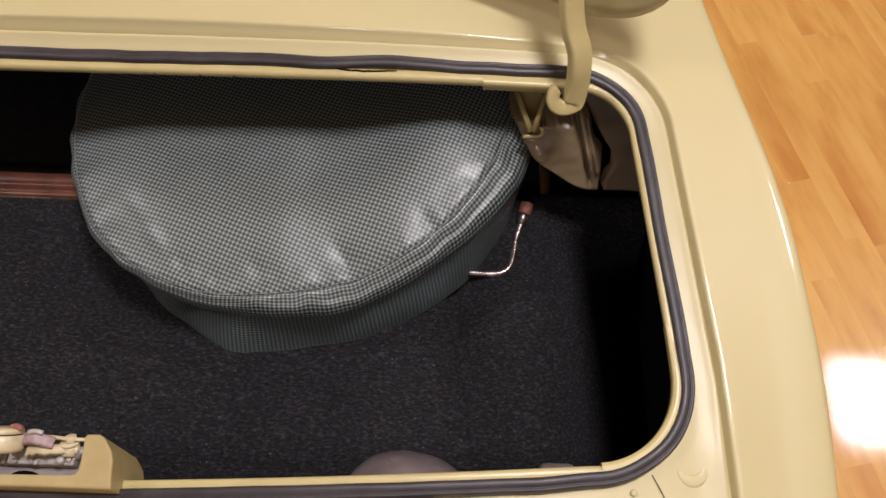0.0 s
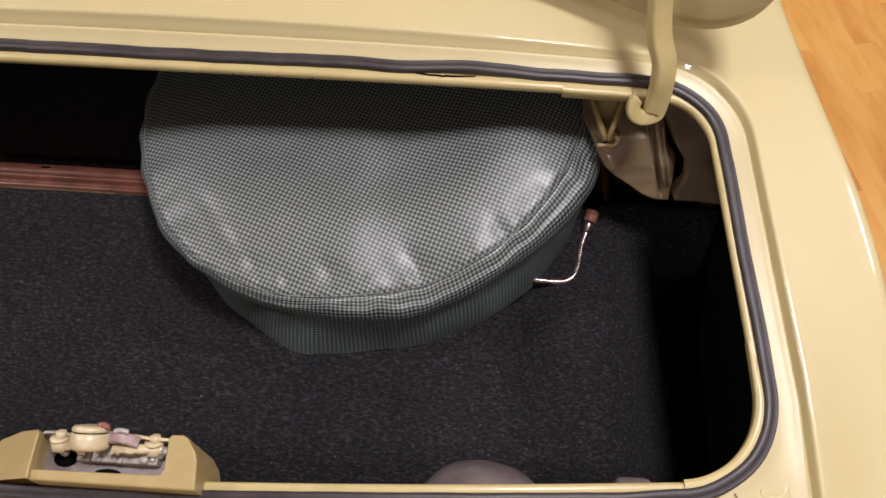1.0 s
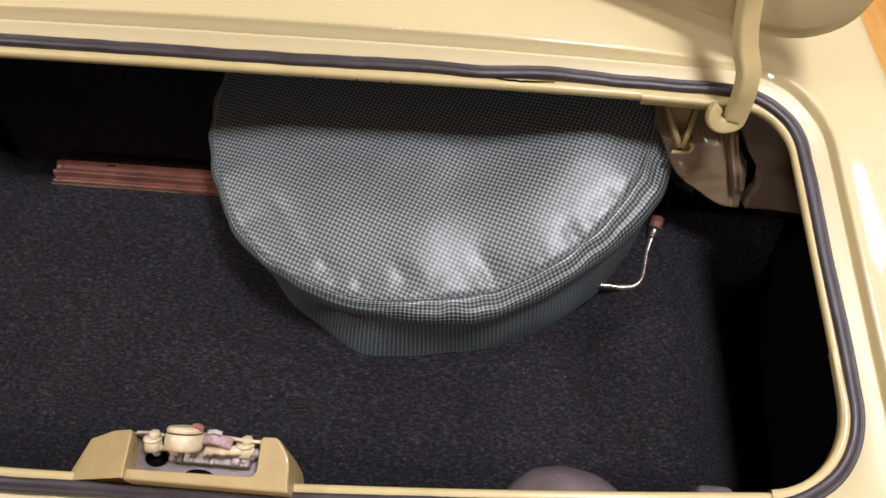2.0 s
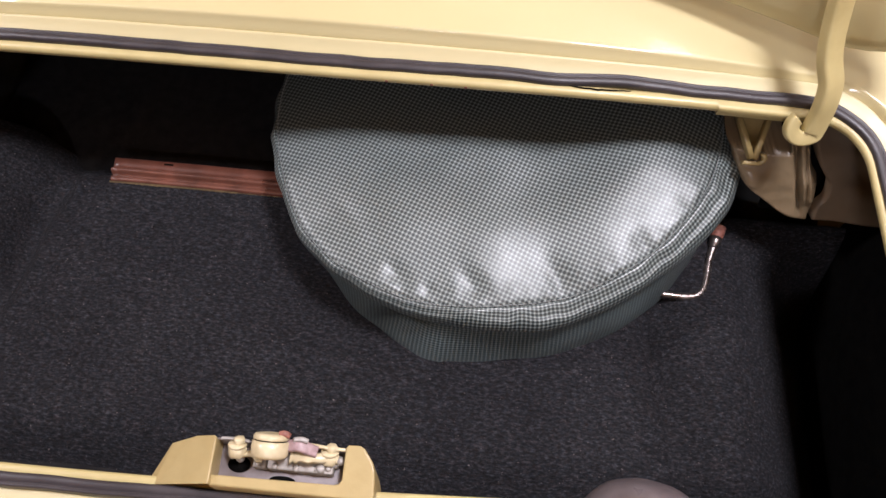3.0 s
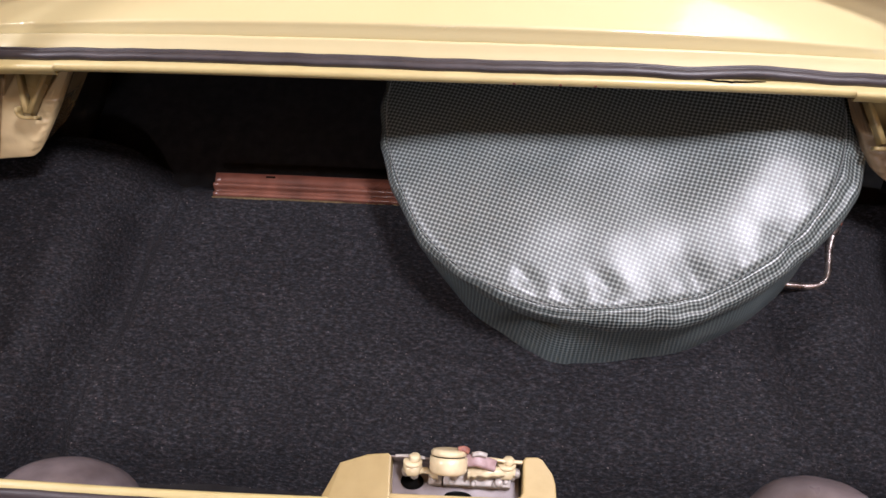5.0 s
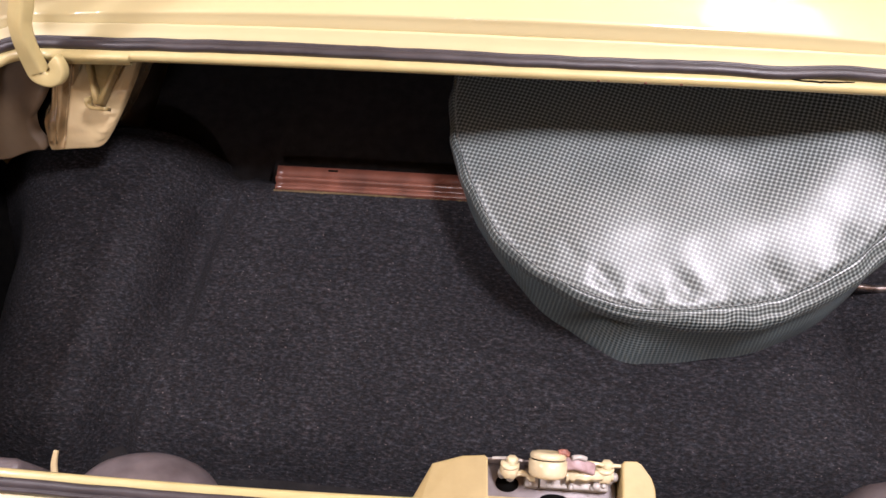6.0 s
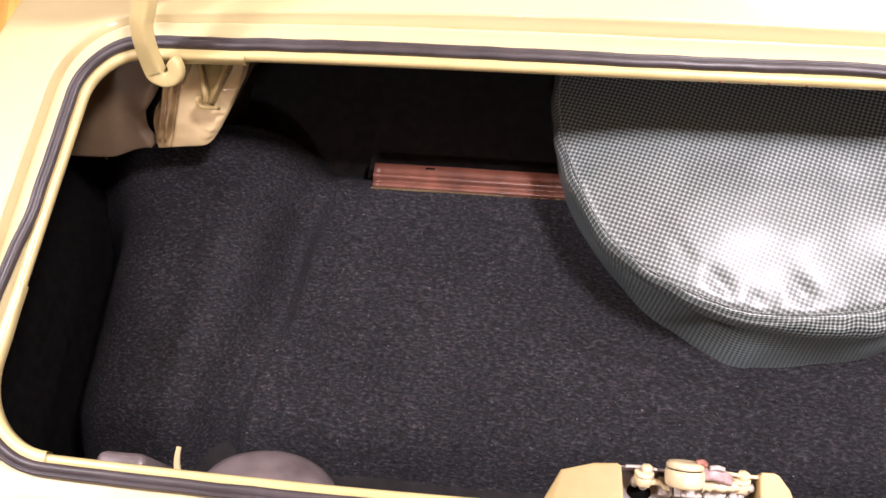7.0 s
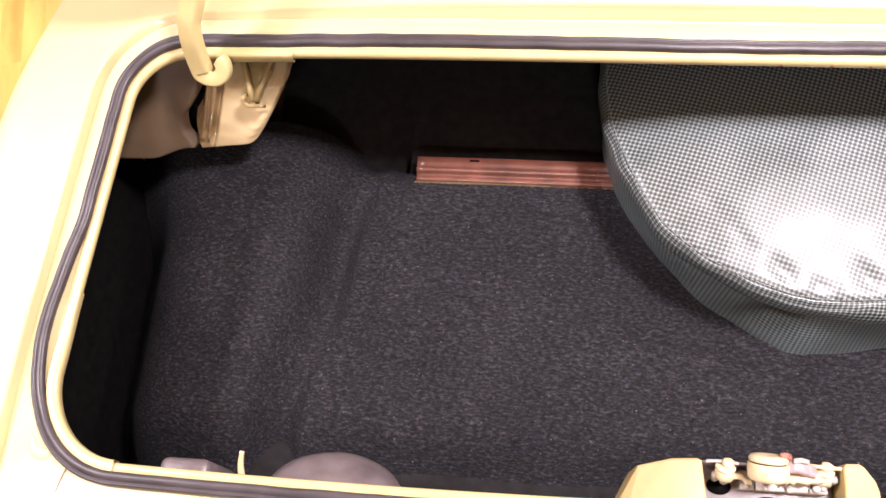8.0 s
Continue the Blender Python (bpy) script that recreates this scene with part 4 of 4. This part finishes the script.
def floor_rail():
    bm = bmesh.new()
    # ribbed channel: flat rear flange, a raised bead, a flat front flange
    prof = [(0.427, 0.489), (0.4265, 0.506), (0.428, 0.5085), (0.4330, 0.5090), (0.4345, 0.5055), (0.4368, 0.5055), (0.4380, 0.5110), (0.4400, 0.5155), (0.4425, 0.5165), (0.4450, 0.5150), (0.4462, 0.5118), (0.4480, 0.5112), (0.452, 0.5125), (0.4625, 0.5150), (0.4645, 0.5120), (0.4645, 0.489)]
    rows = []
    for i in range(61):
        x = -0.359 + 0.75 * i / 60
        rows.append([(x, y + wob(x, 0, 0, 5, 0.001), z + wob(x, y, 2, 20, 0.0008)) for y, z in prof])
    made = grid(bm, rows)
    bm.faces.new(made[0])
    bm.faces.new(made[-1][::-1])
    rail = tagged(part("floor_rail", bm, RED_PRIMER), "red-brown painted ribbed metal rail on the boot floor", "rail")
    # black inlay that stands in for the dark inside the slot
    bm = bmesh.new()
    box(bm, (-0.281, 0.4572, 0.5120), (-0.266, 0.4604, 0.5148), 0.0012)
    part("screw_hole", bm, SHADE_BLACK, rail)
    bm = bmesh.new()
    rows = []
    for i in range(161):
        x = -0.362 + 0.74 * i / 160
        w = 0.0006 + abs(wob(x, 1, 1, 120, 0.0026)) * (0.4 + ease(wob(x, 4, 1, 9, 1.0), -0.2, 0.4))
        rows.append([(x, 0.4268 - w, 0.5005), (x, 0.4268 - w * 0.5, 0.5035), (x, 0.4268, 0.5045)])
    grid(bm, rows, flip=True)
    part("frayed_backing", bm, JUTE, rail, "frayed beige carpet backing")
    return rail


floor_rail()

# spare wheel under its cover
CX, CY = 0.233, 0.530


# pinched hollows in the cloth, running in to the seam: middle, length, width, depth
DENTS = [(0.214, 0.250, 0.026, 0.0125, 0.0052), (0.322, 0.270, 0.028, 0.0140, 0.0054), (0.113, 0.258, 0.020, 0.0105, 0.0042), (0.070, 0.292, 0.020, 0.0090, 0.0024),
         (0.426, 0.318, 0.022, 0.0110, 0.0034), (0.040, 0.335, 0.030, 0.0100, 0.0012), (0.160, 0.238, 0.014, 0.0065, 0.0020), (0.268, 0.236, 0.014, 0.0065, 0.0020)]


def blend(points, q):
    """A smooth value along (place, value) points."""
    for (a, u), (b, v) in zip(points, points[1:]):
        if q <= b:
            return u + (v - u) * ease(q, a, b)
    return points[-1][1]


def slope_sum(s):
    """The cloth's fall from the middle out to s, with a slope that sets in round s = 0.7."""
    u = min(max((s - 0.56) / 0.24, 0.0), 1.0)
    return 0.15 * s + 0.85 * (0.24 * (u**3 - 0.5 * u**4) + max(0.0, s - 0.80))


def cover_point(a, s):
    """The cloth: a is the angle round the wheel, s runs 0 (middle of the top) .. 1 (seam) .. 2 (hem)."""
    ca, sa = math.cos(a), math.sin(a)
    front = max(0.0, -sa)
    seam_r = 0.300 + 0.033 * ease(-ca, -0.25, 0.75) - 0.008 * ease(-ca, 0.75, 0.95)
    seam_z = 0.617 + 0.003 * math.sin(11 * a) * front
    off = math.degrees(a) - 258.5
    tip = math.exp(-abs(off) / (15.0 if off < 0 else 9.0)) if abs(off) > 2.5 else 0.86
    groove = 0.0035 * math.exp(-(((s - 1.004) / 0.014) ** 2))
    if s <= 1:
        r = seam_r * s
        x, y = CX + r * ca, CY + r * sa
        # nearly flat in the middle, then an even slope over the tyre's shoulder to the seam
        fall = slope_sum(s) / slope_sum(1.0)
        z = 0.648 - (0.648 - seam_z) * fall
        z += 0.0030 * math.exp(-(((y - 0.440) / 0.032) ** 2) - ((x - 0.24) / 0.09) ** 2)
        for mx, my, long, wide, deep in DENTS:
            u, v = 0.68 * (x - mx) - 0.73 * (y - my), 0.73 * (x - mx) + 0.68 * (y - my)
            z -= deep * math.exp(-((u / long) ** 2) - (v / wide) ** 2)
        # puckers along the stitching
        z += ease(s, 0.88, 0.97) * (1 - 0.5 * ease(s, 0.985, 1.0)) * (wob(a * 9, 3, 1, 1.0, 0.0030) + wob(a * 24, 7, 2, 1.0, 0.0018)) * (0.4 + 0.6 * front)
        z += wob(r * ca, r * sa, 1, 7, 0.0022) * min(1, 3 * s) + wob(r * ca, r * sa, 6, 26, 0.0006) * min(1, 3 * s)
        z -= groove
    else:
        q = s - 1
        left = ease(-ca, 0.45, 0.80)
        hem_r = 0.329 - 0.012 * left + 0.022 * tip
        bulge = max(0.321 + 0.008 * ease(-ca, 0.1, 0.6), seam_r + 0.002) + 0.014 * ease(ca, 0.72, 0.97)
        crease = 0.0065 * math.exp(-((a - radians(270)) / 0.40) ** 2) + 0.003 * front
        r = blend([(0.0, seam_r), (0.38, bulge + 0.003), (0.52, bulge - crease), (1.0, hem_r)], q) + 0.004 * math.sin(min(q / 0.38, 1.0) * math.pi)
        z = blend([(0.0, seam_z), (0.05, seam_z - 0.0015), (0.20, seam_z - 0.010), (0.42, seam_z - 0.034), (0.52, seam_z - 0.046), (1.0, 0.499)], q)
        r += (1 - ease(q, 0.15, 0.45)) * ease(q, 0.0, 0.08) * (wob(a * 10, 5, 3, 1.0, 0.0035) + wob(a * 22, 2, 6, 1.0, 0.0012))
        r += wob(a * 0.33, z, 4, 16, 0.004) * ease(q, 0.1, 0.5)
        # just below the seam the cloth lies flat in two small pads
        for mid, wide, lift in ((266.0, 4.2, 0.0075), (278.0, 3.0, 0.0050)):
            z += lift * math.exp(-(((math.degrees(a) - mid) / wide) ** 2) - ((q - 0.15) / 0.09) ** 2)
        # a pleat that runs up from the pulled-out tip of the hem
        r -= 0.007 * math.exp(-((math.degrees(a) - 252 - 26 * (0.62 - q)) / 4.0) ** 2) * ease(q, 0.42, 0.55) * (1 - ease(q, 0.70, 0.95))
        z -= groove
        x, y = CX + r * ca, CY + r * sa
    z += 0.067 * ease(x, 0.26, 0.54) * ease(y, 0.11, 0.35) * (z - 0.499) / 0.16
    return Vector((x, y, z))


def wheel_cover():
    top = tagged(empty("spare_wheel_cover", (CX, CY, 0.497)), "grey and black checked vinyl cover over the spare wheel", "wheel cover")
    n = 300
    twist = Matrix.Rotation(radians(20), 2)
    for name, lo, hi, m, cloth in (("top_panel", 0.0, 1.0, 90, CHECK), ("rolled_edge", 1.0, 1.52, 26, CHECK), ("side_skirt", 1.52, 2.0, 22, CHECK_SIDE)):
        bm = bmesh.new()
        uv = bm.loops.layers.uv.new("cloth")
        rows = []
        for j in range(m + 1):
            s = max(lo + (hi - lo) * j / m, 0.004)
            rows.append([cover_point(2 * math.pi * i / n, s) for i in range(n)])
        made = grid(bm, rows, closed=True)
        if lo == 0.0:
            bm.faces.new(made[0][::-1])
        where = {}
        for j, row in enumerate(made):
            for i, v in enumerate(row):
                where[v] = (i, j)
        for f in bm.faces:
            some = [where[v][0] for v in f.verts]
            wrap = max(some) - min(some) > n / 2
            for loop in f.loops:
                i, j = where[loop.vert]
                if lo == 0.0:
                    loop[uv].uv = twist @ Vector((loop.vert.co.x, loop.vert.co.y))
                else:
                    i = i + n if wrap and i < n / 2 else i
                    loop[uv].uv = (2 * math.pi * 0.32 * i / n, 0.14 * (lo + (hi - lo) * j / m))
        part(name, bm, cloth, top)
    # thread of the seam, stitch by stitch
    bm = bmesh.new()
    count = 300
    for i in range(count):
        a0 = 2 * math.pi * i / count
        line = [cover_point(a0 + 2 * math.pi / count * k / 4, 0.996) + Vector((0, 0, 0.0022 if k in (1, 2) else 0.0008)) for k in range(4)]
        sweep(bm, line, round_section(0.00055, 5))
    part("stitching", bm, THREAD, top, "pale grey stitching")
    return top


wheel_cover()


def lug_wrench():
    top = tagged(empty("wheel_wrench", (0.55, 0.37, 0.505)), "bent chrome wheel wrench with a rusty socket, on the carpet", "wrench")
    line = smooth_path([(0.40, 0.322, 0.512), (0.47, 0.317, 0.512), (0.512, 0.315, 0.512), (0.532, 0.320, 0.513), (0.542, 0.336, 0.515), (0.548, 0.370, 0.519), (0.556, 0.396, 0.524)], 8)
    bm = bmesh.new()
    sweep(bm, line, round_section(0.0056, 14))
    part("shaft", bm, CHROME, top)
    bm = bmesh.new()
    way = Vector((0.28, 0.93, 0.18)).to_track_quat("Z", "Y").to_matrix()
    lathe(bm, [(0.0055, -0.006), (0.008, 0.0), (0.009, 0.006), (0.009, 0.012)], (0.556, 0.397, 0.5245), 18, way)
    part("collar", bm, CHROME, top)
    bm = bmesh.new()
    lathe(bm, [(0.009, 0.0), (0.0095, 0.004), (0.0098, 0.018), (0.007, 0.018), (0.006, 0.010)], (0.5592, 0.4075, 0.5265), 18, way)
    part("socket", bm, RUST, top, "rusty red socket")
    return top


lug_wrench()

# ---- the strip floor, laid askew to the car ----
def strip_floor():
    width, length, turn = 0.060, 0.90, radians(14.5)
    c, sn = math.cos(turn), math.sin(turn)

    def plank(bm, x, y, l):
        """A strip with slightly eased edges: top face lower at its rim."""
        w, e = width / 2 - 0.00004, 0.0003
        q = [bm.verts.new((x + a * w, y + b * (l / 2 - 0.00004), -0.012)) for a, b in ((-1, -1), (1, -1), (1, 1), (-1, 1))]
        r = [bm.verts.new((x + a * w, y + b * (l / 2 - 0.00004), -0.00005)) for a, b in ((-1, -1), (1, -1), (1, 1), (-1, 1))]
        p = [bm.verts.new((x + a * (w - e), y + b * (l / 2 - e), 0.0)) for a, b in ((-1, -1), (1, -1), (1, 1), (-1, 1))]
        bm.faces.new(p)
        for i in range(4):
            j = (i + 1) % 4
            bm.faces.new((q[i], q[j], r[j], r[i]))
            bm.faces.new((r[i], r[j], p[j], p[i]))

    pick = random.Random(5)
    shared = []
    for l in (0.6, 0.75, 0.9):
        bm = bmesh.new()
        plank(bm, 0, 0, l)
        me = bpy.data.meshes.new("plank")
        bm.to_mesh(me)
        bm.free()
        me.materials.append(WOOD)
        shared.append((l, me))
    verts, faces = [], []
    turned = Matrix.Rotation(turn, 4, "Z")
    for i in range(-165, 166):
        v = -9.6 + pick.random() * 0.5
        while v < 9.6:
            l, me = pick.choice(shared)
            u, mid = i * width, v + l / 2
            x, y = u * c - mid * sn, u * sn + mid * c
            v += l
            if abs(x) > 7.25 or abs(y) > 7.25:
                continue
            if 0.85 < abs(x) < 2.0 and -0.35 < y < 1.75:
                ob = new("plank", me)
                ob.parent = FLOOR
                ob.matrix_basis = Matrix.Translation((x, y, 0)) @ turned
            else:
                n = len(verts)
                for a, b, z in ((-1, -1, -0.012), (1, -1, -0.012), (1, 1, -0.012), (-1, 1, -0.012), (-1, -1, 0), (1, -1, 0), (1, 1, 0), (-1, 1, 0)):
                    du, dv = a * (width / 2 - 0.0002), b * (l / 2 - 0.0002)
                    verts.append((x + du * c - dv * sn, y + du * sn + dv * c, z))
                faces += [(n + 4, n + 5, n + 6, n + 7), (n, n + 1, n + 5, n + 4), (n + 1, n + 2, n + 6, n + 5), (n + 2, n + 3, n + 7, n + 6), (n + 3, n, n + 4, n + 7)]
    me = bpy.data.meshes.new("strip_flooring")
    me.from_pydata(verts, [], faces)
    me.materials.append(WOOD_REST)
    rest = new("strip_flooring", me)
    rest.parent = FLOOR
    rest["kind"] = "stuff"


strip_floor()
